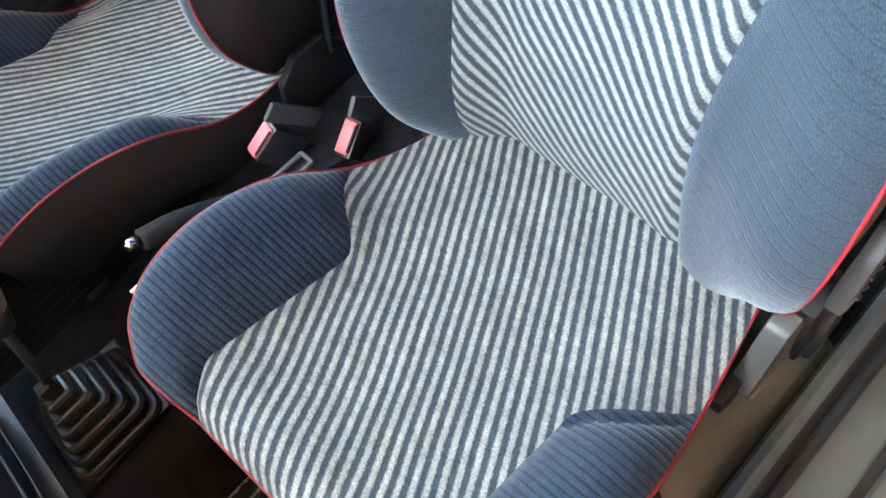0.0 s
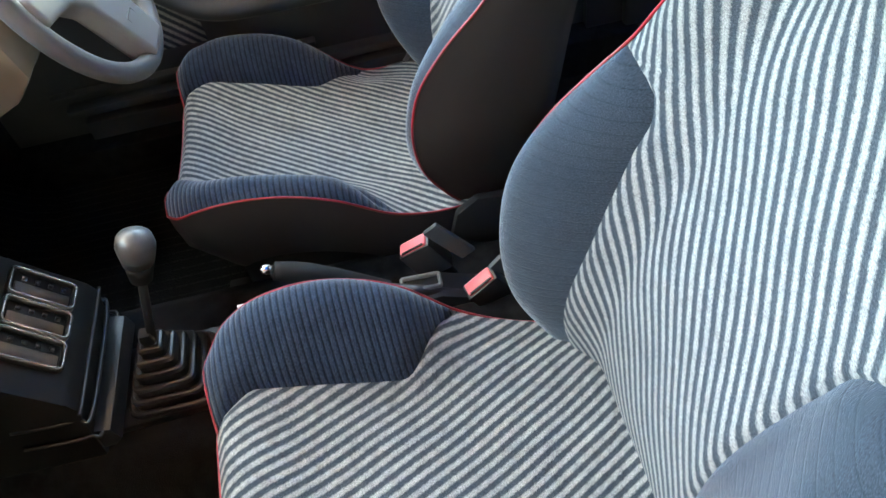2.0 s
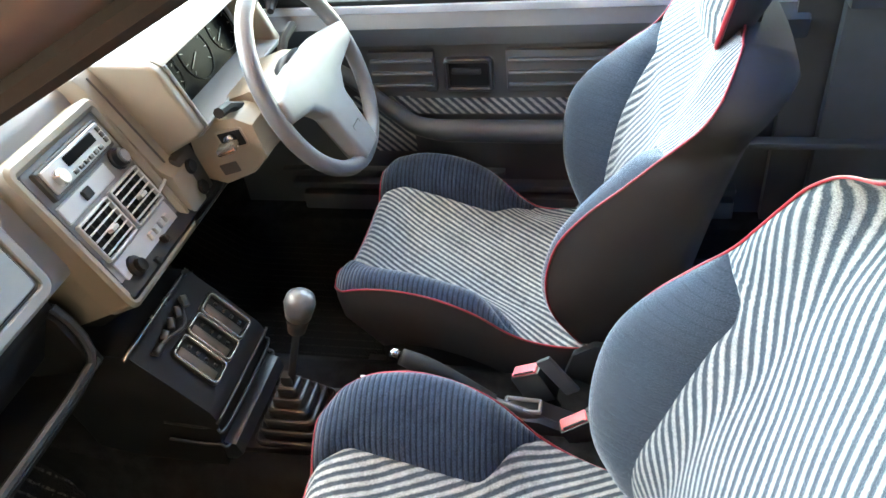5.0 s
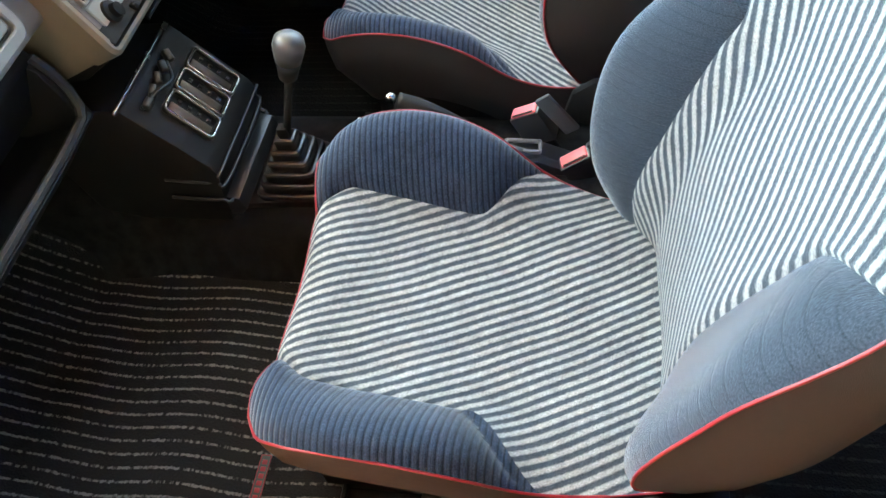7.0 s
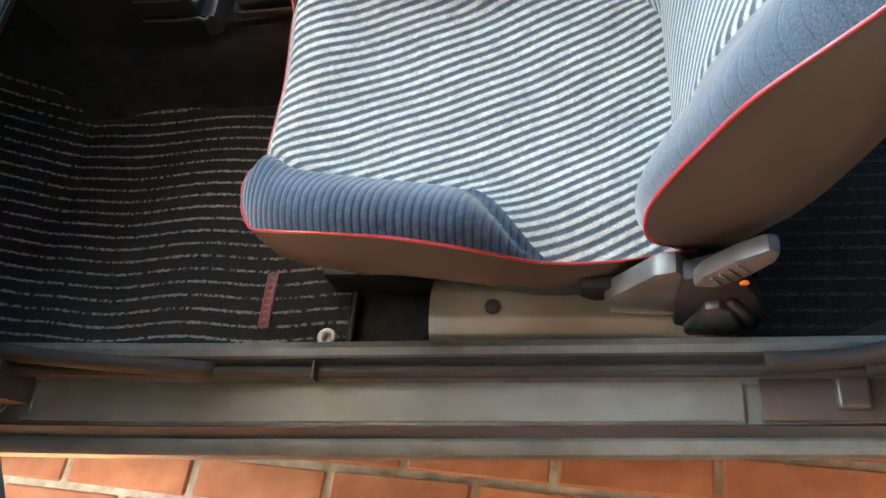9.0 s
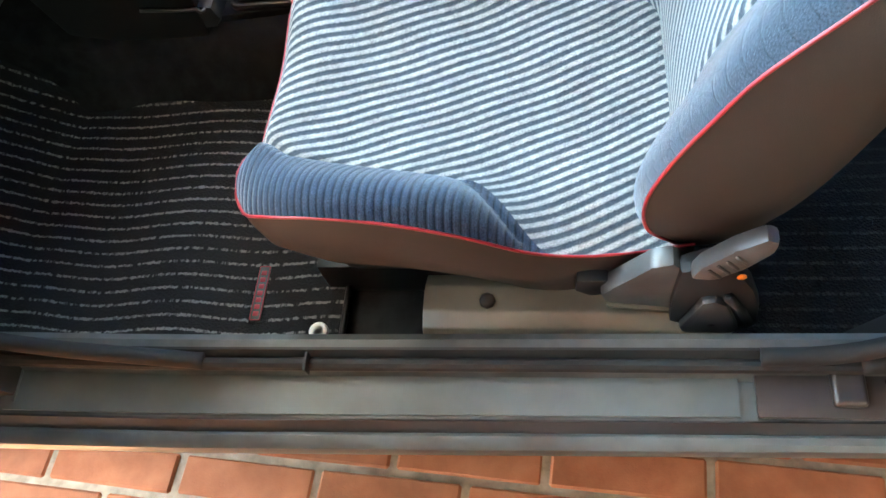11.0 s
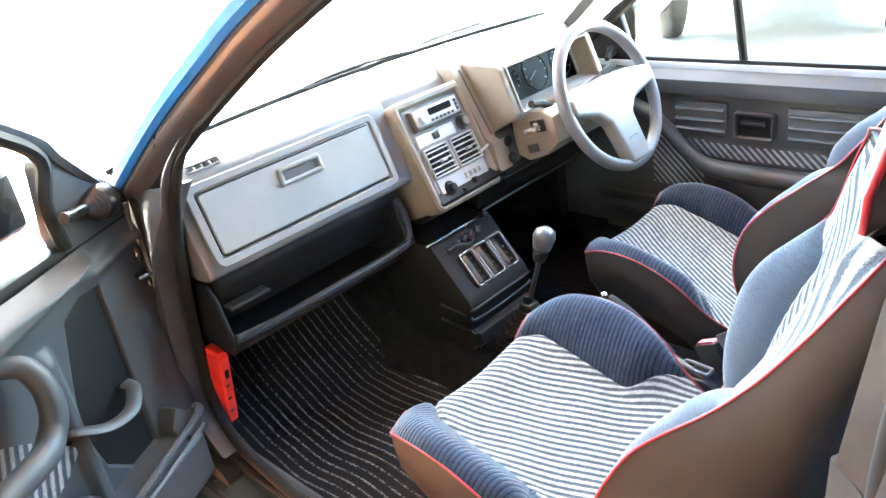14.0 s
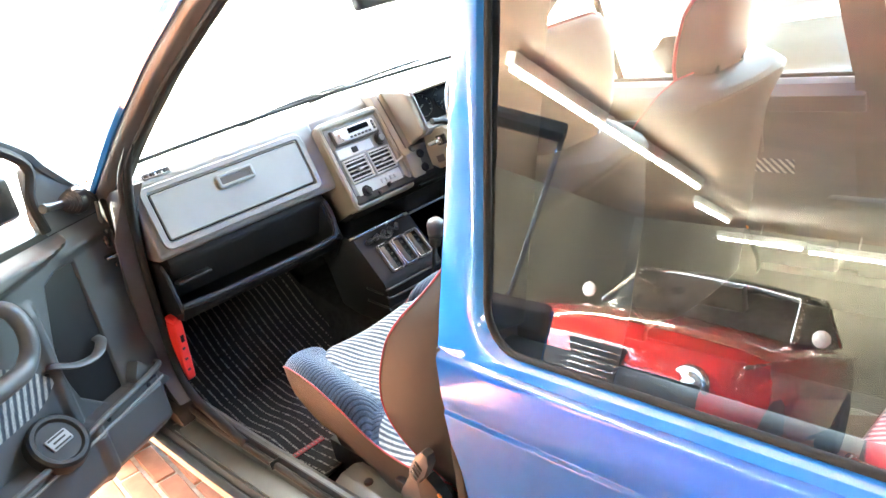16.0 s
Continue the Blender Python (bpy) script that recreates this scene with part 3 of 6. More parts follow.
part("door_seal", tube_bm(spline([(0.80, 0.148, 0.373), (0.87, 0.152, 0.40), (0.903, 0.155, 0.5), (0.893, 0.158, 0.87), (0.911, 0.215, 1.10), (0.927, 0.27, 1.31)], 40), 0.012, 8), RUBBER, car, "black rubber door seal")
# roof, rails, headers, tail
rows = []
for x, zc in ((0.30, 1.335), (0.36, 1.375), (0.6, 1.405), (1.2, 1.415), (1.8, 1.37), (2.05, 1.30)):
    rows.append([(x, YC + k * 0.56, zc + 0.03 - 0.03 * abs(k) ** 2.5) for k in np.linspace(-1, 1, 15)])
rf = grid_bm(rows)
bmesh.ops.solidify(rf, geom=rf.faces[:], thickness=0.03)
part("roof", rf, BLUE, car, "blue roof skin")
for s in (-1, 1):
    beam("roof_rail", (0.33, YC + s * 0.535, 1.39), (1.95, YC + s * 0.535, 1.38), [(-0.014, -0.03), (0.018, -0.03), (0.018, 0.03), (-0.014, 0.03)], VINYL_DARK if s > 0 else BROWNSTEEL, car, "trimmed roof rail", (0, 0, 0.012))
box("roof_header", (0.29, 0.28, 1.362), (0.37, 1.32, 1.388), VINYL_DARK, car, 0.01)
prism("tail_panel", [(1.95, 1.32), (2.12, 0.92), (2.18, 0.3), (2.1, 0.2), (2.08, 0.3), (2.03, 0.9), (1.90, 1.30)], 0.12, 1.48, BLUE, car, 1, 0.004)
# far side: lower wall behind the door, quarter frame
box("far_quarter_trim", (0.93, 1.42, 0.30), (2.05, 1.50, 0.84), DOORTRIM, car, 0.01, label="dark rear quarter trim")
beam("far_door_pillar", (0.90, 1.487, 0.30), (0.90, 1.487, 0.86), [(-0.045, -0.045), (0.045, -0.045), (0.045, 0.05), (-0.045, 0.05)], VINYL_DARK, car, "dark trimmed far door pillar")
beam("far_door_pillar", (0.90, 1.46, 0.86), (0.87, 1.335, 1.36), [(-0.045, -0.03), (0.045, -0.03), (0.045, 0.03), (-0.045, 0.03)], VINYL_DARK, car, "dark trimmed far upper pillar")
box("far_quarter_ledge", (0.80, 1.40, 0.546), (2.0, 1.43, 0.562), DOORTRIM, car, 0.006, label="dark trim ledge")
box("far_quarter_sill", (0.93, 1.40, 0.83), (2.05, 1.50, 0.865), DOORTRIM, car, 0.008)
box("far_sill", (-0.66, 1.40, 0.19), (1.75, 1.52, 0.345), CARPET, car, 0.01, label="dark carpeted far sill")
box("far_kick_panel", (-0.66, 1.43, 0.2), (-0.36, 1.50, 0.86), CARPET, car, 0.006, label="black carpeted far kick panel")
# windscreen
wb = bmesh.new()
wrows = []
for s in np.linspace(0, 1, 8):
    x, z = -0.385 + s * 0.685, 0.964 + s * 0.416
    wrows.append([(x - 0.09 * (1 - k * k) * (1 - 0.4 * s), YC + k * (0.665 - 0.12 * s), z) for k in np.linspace(-1, 1, 13)])
wscreen = part("windscreen", grid_bm(wrows), GLASS, car, "clear windscreen glass")
wscreen.visible_shadow = False
for y0, y1 in ((0.62, 0.98), (0.86, 1.30)):
    part("wiper", tube_bm(spline([(-0.50, y0, 0.955), (-0.49, (y0 + y1) / 2, 0.972), (-0.47, y1, 0.978)], 12), 0.006, 6), RUBBER, car, "black windscreen wiper")
part("windscreen_rubber", tube_bm([(x, y, z + 0.001) for x, y, z in wrows[0]], 0.006, 8), RUBBER, car, "black windscreen rubber")
# bonnet and scuttle outside the glass, near wing
rows = []
for x, z in ((-0.41, 0.942), (-0.50, 0.925), (-0.66, 0.88), (-1.05, 0.76), (-1.40, 0.62), (-1.50, 0.53), (-1.52, 0.42)):
    rows.append([(x - 0.09 * (1 - k * k), YC + k * 0.70, z - 0.03 * abs(k) ** 4) for k in np.linspace(-1, 1, 11)])
part("bonnet", grid_bm(rows), BLUE, car, "blue bonnet")
for s in (-1, 1):
    rows = [[(x, YC + s * (0.70 + 0.03 * math.sin(min(1, (0.875 - z) / 0.3) * 1.57)), 0.25 + (z - 0.25) * (1 - 0.58 * min(1, max(0, (-0.40 - x) / 1.1)))) for z in np.linspace(0.25, 0.875, 8)] for x in (-1.52, -1.2, -0.8, -0.40)]
    part("wing", grid_bm(rows), BLUE, car, "blue front wing")
for x in (-1.0, 1.4):
    for y in (0.10, 1.42):
        w = part("wheel", lathe_bm([(0.18, -0.07), (0.255, -0.07), (0.27, -0.05), (0.27, 0.05), (0.255, 0.07), (0.18, 0.07)], 28, pose(x, y, 0.27, 90)), RUBBER, car, "black road wheel tyre")
        part("rim", lathe_bm([(0.04, -0.05), (0.17, -0.045), (0.185, -0.065), (0.185, 0.065), (0.17, 0.05), (0.04, 0.055)], 24, pose(x, y, 0.27, 90)), CHROME, w)

# ---- open near door ----
HX, HY, ANG = -0.30, 0.078, 61.0
DM = Matrix.Translation((HX, HY, 0.02)) @ Matrix.Rotation(radians(-ANG), 4, "Z")
# local: x from hinge to free edge, y inward (to the cabin when shut), z up
ndoor = thing("open_front_door", "open blue front door with charcoal inner trim and pockets", "car door")
ndoor.matrix_world = DM
def dpart(name, bm, mat, label="", ang=35, parent=None):
    return sharp(part(name, bm, mat, parent or ndoor, label), ang)
dpart("outer_skin", prism_bm([(-0.04, 0.36), (0.0, 0.31), (1.12, 0.33), (1.14, 0.6), (1.15, 0.87), (-0.05, 0.90)], -0.055, -0.033, 1, 0.004), BLUE, "blue outer door skin")


def inside(poly, x, z):
    """Distance to the polygon's edge, positive inside it."""
    d, odd = 9.0, False
    for i in range(len(poly)):
        (ax, az), (bx_, bz) = poly[i], poly[(i + 1) % len(poly)]
        ex, ez = bx_ - ax, bz - az
        t = min(1, max(0, ((x - ax) * ex + (z - az) * ez) / (ex * ex + ez * ez)))
        d = min(d, math.hypot(x - ax - t * ex, z - az - t * ez))
        if (az > z) != (bz > z) and x < ax + (z - az) / (bz - az) * ex:
            odd = not odd
    return d if odd else -d


BIN = [(0.087, 0.806), (0.13, 0.808), (0.172, 0.79), (0.20, 0.70), (0.222, 0.62), (0.20, 0.53), (0.15, 0.485), (0.09, 0.485), (0.088, 0.62)]
ARM = [(0.10, 0.868), (0.16, 0.85), (0.24, 0.838), (0.6, 0.80), (1.1, 0.80), (1.1, 0.875), (0.24, 0.875)]
def trim_y(x, z):
    y = 0.012
    y -= 0.045 * smooth01((inside(BIN, x, z) + 0.008) / 0.020)
    y += 0.045 * smooth01((inside(ARM, x, z) + 0.02) / 0.035)
    y += 0.012 * smooth01((x - 0.215) / 0.02) * smooth01((0.79 - z) / 0.04) * smooth01((0.262 - x) / 0.02)
    y += 0.012 * math.exp(-((z - (0.845 - 0.10 * max(0, x - 0.0))) / 0.015) ** 2) * smooth01((0.14 - x) / 0.05)
    y += 0.045 * smooth01((0.482 - z) / 0.008) * smooth01((x + 0.02) / 0.05)
    y += 0.006 * smooth01((0.455 - z) / 0.006) * smooth01((x + 0.02) / 0.05)
    y -= 0.03 * smooth01((0.365 - z) / 0.035)
    return y
rows = []
for x in np.concatenate([np.linspace(-0.042, 0.30, 150), np.linspace(0.31, 1.12, 60)]):
    lo = 0.335 + 0.06 * smooth01((0.02 - x) / 0.06)
    rows.append([(x, trim_y(x, z), z) for z in np.linspace(lo, 0.885, 180)])
tb = grid_bm(rows)
dpart("inner_trim", tb, DOORTRIM, "charcoal moulded door trim", 60)
# Black plate on the bin's floor draws the recess's shade.
dpart("bin_shade", prism_bm([(0.148 + (x - 0.148) * 0.78, 0.645 + (z - 0.645) * 0.9) for x, z in BIN], -0.0345, -0.0315, 1, 0.0), BLACK, "black plate for the shade inside the bin")
dpart("trim_edge", prism_bm([(-0.044, 0.40), (0.02, 0.333), (1.12, 0.333), (1.12, 0.885), (-0.046, 0.90)], -0.034, 0.004, 1, 0.003), BLACK)
dpart("pocket_rail", tube_bm(spline([(0.0, 0.045, 0.497), (0.026, 0.064, 0.495), (0.2, 0.07, 0.486), (0.395, 0.07, 0.476), (1.05, 0.07, 0.476)], 30), 0.0075, 8), DOORTRIM, "pocket top rail")
dpart("rail_lip", tube_bm(spline([(0.01, 0.06, 0.462), (0.2, 0.068, 0.457), (0.395, 0.069, 0.452), (1.05, 0.069, 0.452)], 20), 0.0035, 8), GREY, "pale pocket rail edge")
dpart("pocket_end", prism_bm([(-0.03, 0.43), (0.02, 0.50), (0.05, 0.53), (0.075, 0.495), (0.05, 0.43)], 0.008, 0.045, 1, 0.006), DOORTRIM)
dpart("bin_strap", tube_bm(spline([(0.108, 0.012, 0.628), (0.115, 0.032, 0.622), (0.16, 0.055, 0.612), (0.21, 0.050, 0.618), (0.245, 0.03, 0.636), (0.250, 0.016, 0.637)], 24), 0.013, 8, squash=0.4), DOORTRIM, "grey bin strap")
CL = [(0.256, 0.600, 0.612), (0.29, 0.575, 0.65), (0.36, 0.565, 0.70), (0.6, 0.565, 0.72), (1.0, 0.565, 0.72)]
lo_, hi_ = curve1([(p[0], p[1]) for p in CL]), curve1([(p[0], p[2]) for p in CL])
cx_ = np.linspace(0.256, 1.0, 26)
fb = grid_bm([[(x, trim_y(x, 0.6) + 0.003, lo_(x) + (hi_(x) - lo_(x)) * k / 5) for k in range(6)] for x in cx_], uvs=[[(x * 0.85 + (lo_(x) + (hi_(x) - lo_(x)) * k / 5) * 0.3, x) for k in range(6)] for x in cx_])
dpart("cloth_insert", fb, STRIPE, "striped cloth insert")
sp = dpart("speaker", lathe_bm([(0.0, 0.004), (0.045, 0.003), (0.050, 0.010), (0.058, 0.010), (0.064, 0.004), (0.066, -0.02)], 28, Matrix.Translation((0.33, 0.055, 0.505)) @ Matrix.Rotation(radians(-48), 4, "X")), BLACK, "round door speaker")
dpart("badge", plate_bm(0.055, 0.03, 0.004, 0.003, Matrix.Translation((0.33, 0.0585, 0.5088)) @ Matrix.Rotation(radians(-48), 4, "X") @ Matrix.Rotation(radians(180), 4, "Z")), GREY, "silver speaker badge with unreadable print", parent=sp)
for k in range(3):
    dpart("label_bar", plate_bm(0.045 - 0.012 * (k == 1), 0.004, 0.001, 0.001, Matrix.Translation((0.33, 0.0585, 0.5088)) @ Matrix.Rotation(radians(-48), 4, "X") @ Matrix.Translation((0, 0.01 - 0.01 * k, 0.003))), BLACK, parent=sp)
dpart("pull_handle", tube_bm(spline([(0.335, 0.03, 0.82), (0.305, 0.05, 0.80), (0.30, 0.065, 0.75), (0.325, 0.07, 0.70), (0.40, 0.08, 0.685), (0.7, 0.07, 0.685), (1.0, 0.05, 0.685)], 40), lambda s: 0.017 + 0.006 * s, 12), DOORTRIM, "rounded grey pull handle and arm rest")
# mirror corner, mirror lever, window frame
dpart("mirror_corner", prism_bm([(-0.047, 0.885), (-0.047, 0.908), (-0.01, 0.948), (0.067, 1.022), (0.092, 1.04), (0.10, 1.03), (0.12, 0.92), (0.115, 0.885)], -0.028, 0.008, 1, 0.005), DOORTRIM, "triangular mirror corner trim")
dpart("window_frame", tube_bm(spline([(-0.055, -0.012, 0.905), (0.06, 0.0, 1.025), (0.12, 0.014, 1.085), (0.40, 0.09, 1.235), (0.58, 0.13, 1.30), (0.75, 0.14, 1.325), (1.0, 0.14, 1.33)], 40), 0.017, 8), DOORTRIM, "charcoal window frame")
dpart("window_frame_seal", tube_bm(spline([(0.115, 0.006, 0.895), (0.122, 0.008, 0.97), (0.118, 0.018, 1.06), (0.40, 0.10, 1.205), (0.58, 0.145, 1.27), (0.75, 0.15, 1.30), (0.99, 0.15, 1.305)], 40), 0.012, 8), RUBBER, "black window channel")
dpart("frame_post", tube_bm([(1.0, -0.02, 0.86), (1.0, 0.14, 1.33)], 0.008, 8), DOORTRIM)
dg = bmesh.new()
dg.faces.new([dg.verts.new(p) for p in [(0.12, -0.012, 0.87), (1.0, -0.012, 0.87), (1.0, 0.13, 1.31), (0.58, 0.12, 1.27), (0.40, 0.08, 1.20), (0.12, 0.01, 1.05)]])
dgl = dpart("door_pane", dg, GLASS, "clear door glass")
dgl.visible_shadow = False
lever = dpart("mirror_lever", lathe_bm([(0.0, 0), (0.031, 0.0), (0.033, 0.012), (0.03, 0.022), (0.027, 0.027), (0.028, 0.031), (0.023, 0.036), (0.024, 0.040), (0.019, 0.045), (0.020, 0.049), (0.015, 0.054), (0.016, 0.058), (0.011, 0.063), (0.0085, 0.066), (0.009, 0.12), (0.011, 0.124), (0.010, 0.132), (0, 0.133)], 18, Matrix.Translation((0.0, 0.006, 0.928)) @ Matrix.Rotation(radians(14), 4, "Z") @ Matrix.Rotation(radians(80), 4, "Y")), BLACK_SATIN, "black mirror lever with ribbed boot")
for x, z in ((0.098, 0.625), (0.262, 0.622), (0.20, 0.468), (0.06, 0.468)):
    dpart("screw", lathe_bm([(0.006, 0), (0.006, 0.003), (0, 0.004)], 8, Matrix.Translation((x, trim_y(x, z) + 0.001, z)) @ Matrix.Rotation(radians(-90), 4, "X")), BLACK)
# outer mirror
dpart("door_mirror", box_bm((0.10, -0.20, 0.93), (0.22, -0.05, 1.03), 0.02, 3), BLACK, "black door mirror")

# ---- far door, shut ----
fdoor = thing("shut_front_door", "shut far front door with charcoal trim and striped cloth", "car door", (0, 0, -0.022))
DY = 1.468
def fpart(name, bm, mat, label="", ang=35):
    return sharp(part(name, bm, mat, fdoor, label), ang)
fpart("door_panel", prism_bm([(-0.38, 0.30), (0.88, 0.30), (0.88, 0.835), (-0.36, 0.845)], DY, DY + 0.06, 1, 0.004), DOORTRIM, "charcoal door panel")
fpart("waist_rail", prism_bm([(DY - 0.03, 0.785), (DY - 0.035, 0.825), (DY - 0.01, 0.85), (DY + 0.05, 0.848), (DY + 0.05, 0.78)], -0.37, 0.88, 0, 0.006), DOORTRIM, "padded waist rail")
fpart("waist_trim", prism_bm([(DY - 0.012, 0.848), (DY - 0.008, 0.862), (DY + 0.05, 0.862), (DY + 0.05, 0.846)], -0.37, 0.88, 0, 0.003), PALE_STRIP, "waist strip with grazing daylight in its pale colour")
fpart("window_seal", box_bm((-0.33, DY + 0.0, 0.861), (0.86, DY + 0.03, 0.872), 0.003), RUBBER, "black window seal")
# ribbed panels either side of the handle
for x0, x1 in ((0.02, 0.165), (0.315, 0.62)):
    fpart("trim_panel", box_bm((x0, DY - 0.012, 0.672), (x1, DY + 0.004, 0.765), 0.006), DOORTRIM, "ribbed trim panel")
    for z in (0.69, 0.717, 0.745):
        fpart("rib", tube_bm([(x0 + 0.006, DY - 0.012, z), (x1 - 0.006, DY - 0.012, z)], 0.008, 8, squash=0.6), DOORTRIM)
fpart("handle_bezel", frame_bm(0.105, 0.075, 0.012, 0.010, 0.016, on_plane((0.235, DY - 0.001, 0.711), (1, 0, 0), (0, 0, 1))), BLACK_SATIN, "black handle surround")
fpart("handle_recess", plate_bm(0.088, 0.058, 0.006, 0.004, on_plane((0.235, DY - 0.002, 0.711), (1, 0, 0), (0, 0, 1))), BLACK)
fpart("door_handle", box_bm((0.20, DY - 0.016, 0.712), (0.262, DY - 0.006, 0.726), 0.004), BLACK_SATIN, "black pull handle")
xs = np.linspace(0.0, 0.70, 12)
fb = grid_bm([[(x, DY - 0.006, z) for z in (0.617, 0.635, 0.655)] for x in xs], uvs=[[(x * 0.75 + z * 0.75, z) for z in (0.617, 0.635, 0.655)] for x in xs])
fpart("cloth_insert", fb, STRIPE, "striped cloth insert")
fb = grid_bm([[(x, DY - 0.005, z) for z in (0.52, 0.58, 0.66)] for x in np.linspace(-0.05, 0.10, 5)], uvs=[[(x * 0.75 + z * 0.75, z) for z in (0.52, 0.58, 0.66)] for x in np.linspace(-0.05, 0.1, 5)])
fpart("cloth_insert", fb, STRIPE, "striped cloth insert")
fpart("arm_rest", tube_bm(spline([(-0.10, DY - 0.01, 0.745), (-0.02, DY - 0.028, 0.715), (0.08, DY - 0.04, 0.632), (0.14, DY - 0.045, 0.603), (0.25, DY - 0.045, 0.596), (0.55, DY - 0.045, 0.596), (0.60, DY - 0.03, 0.59)], 40), lambda s: 0.017 + 0.008 * smooth01(s * 2 - 0.4), 12), DOORTRIM, "charcoal arm rest pull")
fpart("pocket_rail", box_bm((-0.22, DY - 0.03, 0.425), (0.8, DY + 0.005, 0.445), 0.008), DOORTRIM, "pocket top edge")
fpart("pocket", box_bm((-0.2, DY - 0.028, 0.335), (0.8, DY + 0.005, 0.41), 0.01), DOORTRIM, "door pocket")
fpart("pocket_rib", box_bm((-0.24, DY - 0.02, 0.465), (0.3, DY + 0.003, 0.475), 0.004), DOORTRIM)
# window bar, frame and panes
fpart("window_bar", tube_bm([(0.195, DY + 0.018, 0.85), (0.19, DY - 0.11, 1.33)], 0.011, 8), RUBBER, "black window bar")
fpart("window_frame", tube_bm(spline([(-0.33, DY + 0.02, 0.86), (-0.1, DY - 0.02, 1.02), (0.22, DY - 0.085, 1.26), (0.32, DY - 0.105, 1.33), (0.5, DY - 0.11, 1.352), (0.87, DY - 0.11, 1.352)], 40), 0.016, 8), RUBBER, "black window frame")
for pts in ([(-0.3, 0.87), (0.19, 0.87), (0.19, 1.22), (-0.05, 1.06)], [(0.20, 0.87), (0.86, 0.87), (0.87, 1.33), (0.40, 1.33), (0.20, 1.23)]):
    pb = bmesh.new()
    pb.faces.new([pb.verts.new((x, DY + 0.018 - (z - 0.86) * 0.265, z)) for x, z in pts])
    p = fpart("pane", pb, GLASS, "clear side glass")
    p.visible_shadow = False
fpart("mirror_corner", prism_bm([(-0.30, 0.862), (-0.10, 0.862), (-0.14, 0.985)], DY + 0.0, DY + 0.02, 1, 0.004), BLACK)
fpart("mirror_lever", tube_bm([(-0.17, DY + 0.0, 0.885), (-0.155, DY - 0.05, 0.875)], lambda s: 0.016 - 0.009 * s, 10), BLACK_SATIN)
fpart("door_mirror", box_bm((-0.24, DY + 0.10, 0.87), (-0.16, DY + 0.26, 0.985), 0.025, 3), BLACK, "black far door mirror")


# ---- front seats ----
# Cushion outline, by distance back from the seat's front: half width, height of the edge piping, height of the middle
PW = curve1([(0.0, 0.205), (0.02, 0.232), (0.05, 0.246), (0.11, 0.256), (0.18, 0.258), (0.25, 0.254), (0.32, 0.240), (0.43, 0.217), (0.49, 0.205)])
PZ = curve1([(0.0, 0.538), (0.02, 0.552), (0.05, 0.568), (0.11, 0.580), (0.18, 0.570), (0.25, 0.536), (0.32, 0.474), (0.38, 0.445), (0.43, 0.435), (0.49, 0.43)])
MZ = curve1([(0.0, 0.528), (0.03, 0.532), (0.10, 0.508), (0.18, 0.484), (0.26, 0.462), (0.34, 0.446), (0.42, 0.436), (0.49, 0.432)])
# Backrest, by height: half width, piping depth, middle's depth, rear's depth (all from the seat's front)
BW = curve1([(0.40, 0.190), (0.45, 0.212), (0.52, 0.240), (0.60, 0.258), (0.68, 0.262), (0.75, 0.258), (0.81, 0.248), (0.87, 0.222), (0.92, 0.198), (0.97, 0.172), (1.00, 0.142), (1.022, 0.10)])
# the twisted passenger backrest stands farther forward on its inner side; the driver's pads stand forward low down
BP_OUT = curve1([(0.40, 0.47), (0.45, 0.455), (0.481, 0.44), (0.52, 0.422), (0.563, 0.411), (0.61, 0.408), (0.66, 0.418), (0.71, 0.438), (0.762, 0.467), (0.80, 0.502), (0.83, 0.535), (0.86, 0.563), (0.92, 0.602), (0.97, 0.628), (1.0, 0.645), (1.022, 0.658)])
BP_IN = curve1([(0.40, 0.44), (0.45, 0.41), (0.50, 0.385), (0.56, 0.374), (0.62, 0.376), (0.67, 0.388), (0.71, 0.405), (0.76, 0.438), (0.80, 0.475), (0.84, 0.510), (0.88, 0.528), (0.93, 0.545), (0.97, 0.560), (1.0, 0.574), (1.022, 0.586)])
BP_DRV = curve1([(0.40, 0.45), (0.45, 0.42), (0.49, 0.402), (0.55, 0.380), (0.60, 0.374), (0.65, 0.379), (0.70, 0.397), (0.75, 0.438), (0.80, 0.495), (0.85, 0.538), (0.90, 0.566), (0.96, 0.598), (1.0, 0.615), (1.022, 0.627)])
BM_ = curve1([(0.40, 0.458), (0.45, 0.455), (0.52, 0.456), (0.60, 0.468), (0.68, 0.490), (0.76, 0.518), (0.84, 0.546), (0.92, 0.576), (1.0, 0.612), (1.022, 0.630)])
BR = curve1([(0.40, 0.565), (0.5, 0.575), (0.6, 0.592), (0.7, 0.612), (0.8, 0.640), (0.9, 0.672), (0.97, 0.698), (1.0, 0.704), (1.022, 0.70)])
# where the blue side pads end
def seam_c(x):
    return 0.150 - 0.03 * smooth01((0.06 - x) / 0.06) + (PW(x) - 0.150) * smooth01((x - 0.225) / 0.105)
SEAM_IN = curve1([(0.40, 0.178), (0.55, 0.176), (0.65, 0.174), (0.75, 0.178), (0.795, 0.183), (0.814, 0.195), (0.830, 0.225), (0.838, 0.250), (1.03, 0.26)])
SEAM_OUT = curve1([(0.40, 0.112), (0.52, 0.099), (0.62, 0.100), (0.70, 0.109), (0.75, 0.119), (0.790, 0.132), (0.812, 0.158), (0.836, 0.202), (0.850, 0.240), (1.03, 0.26)])
def seam_in(z):
    return min(SEAM_IN(z), BW(z))
def seam_out(z):
    return min(SEAM_OUT(z), BW(z))
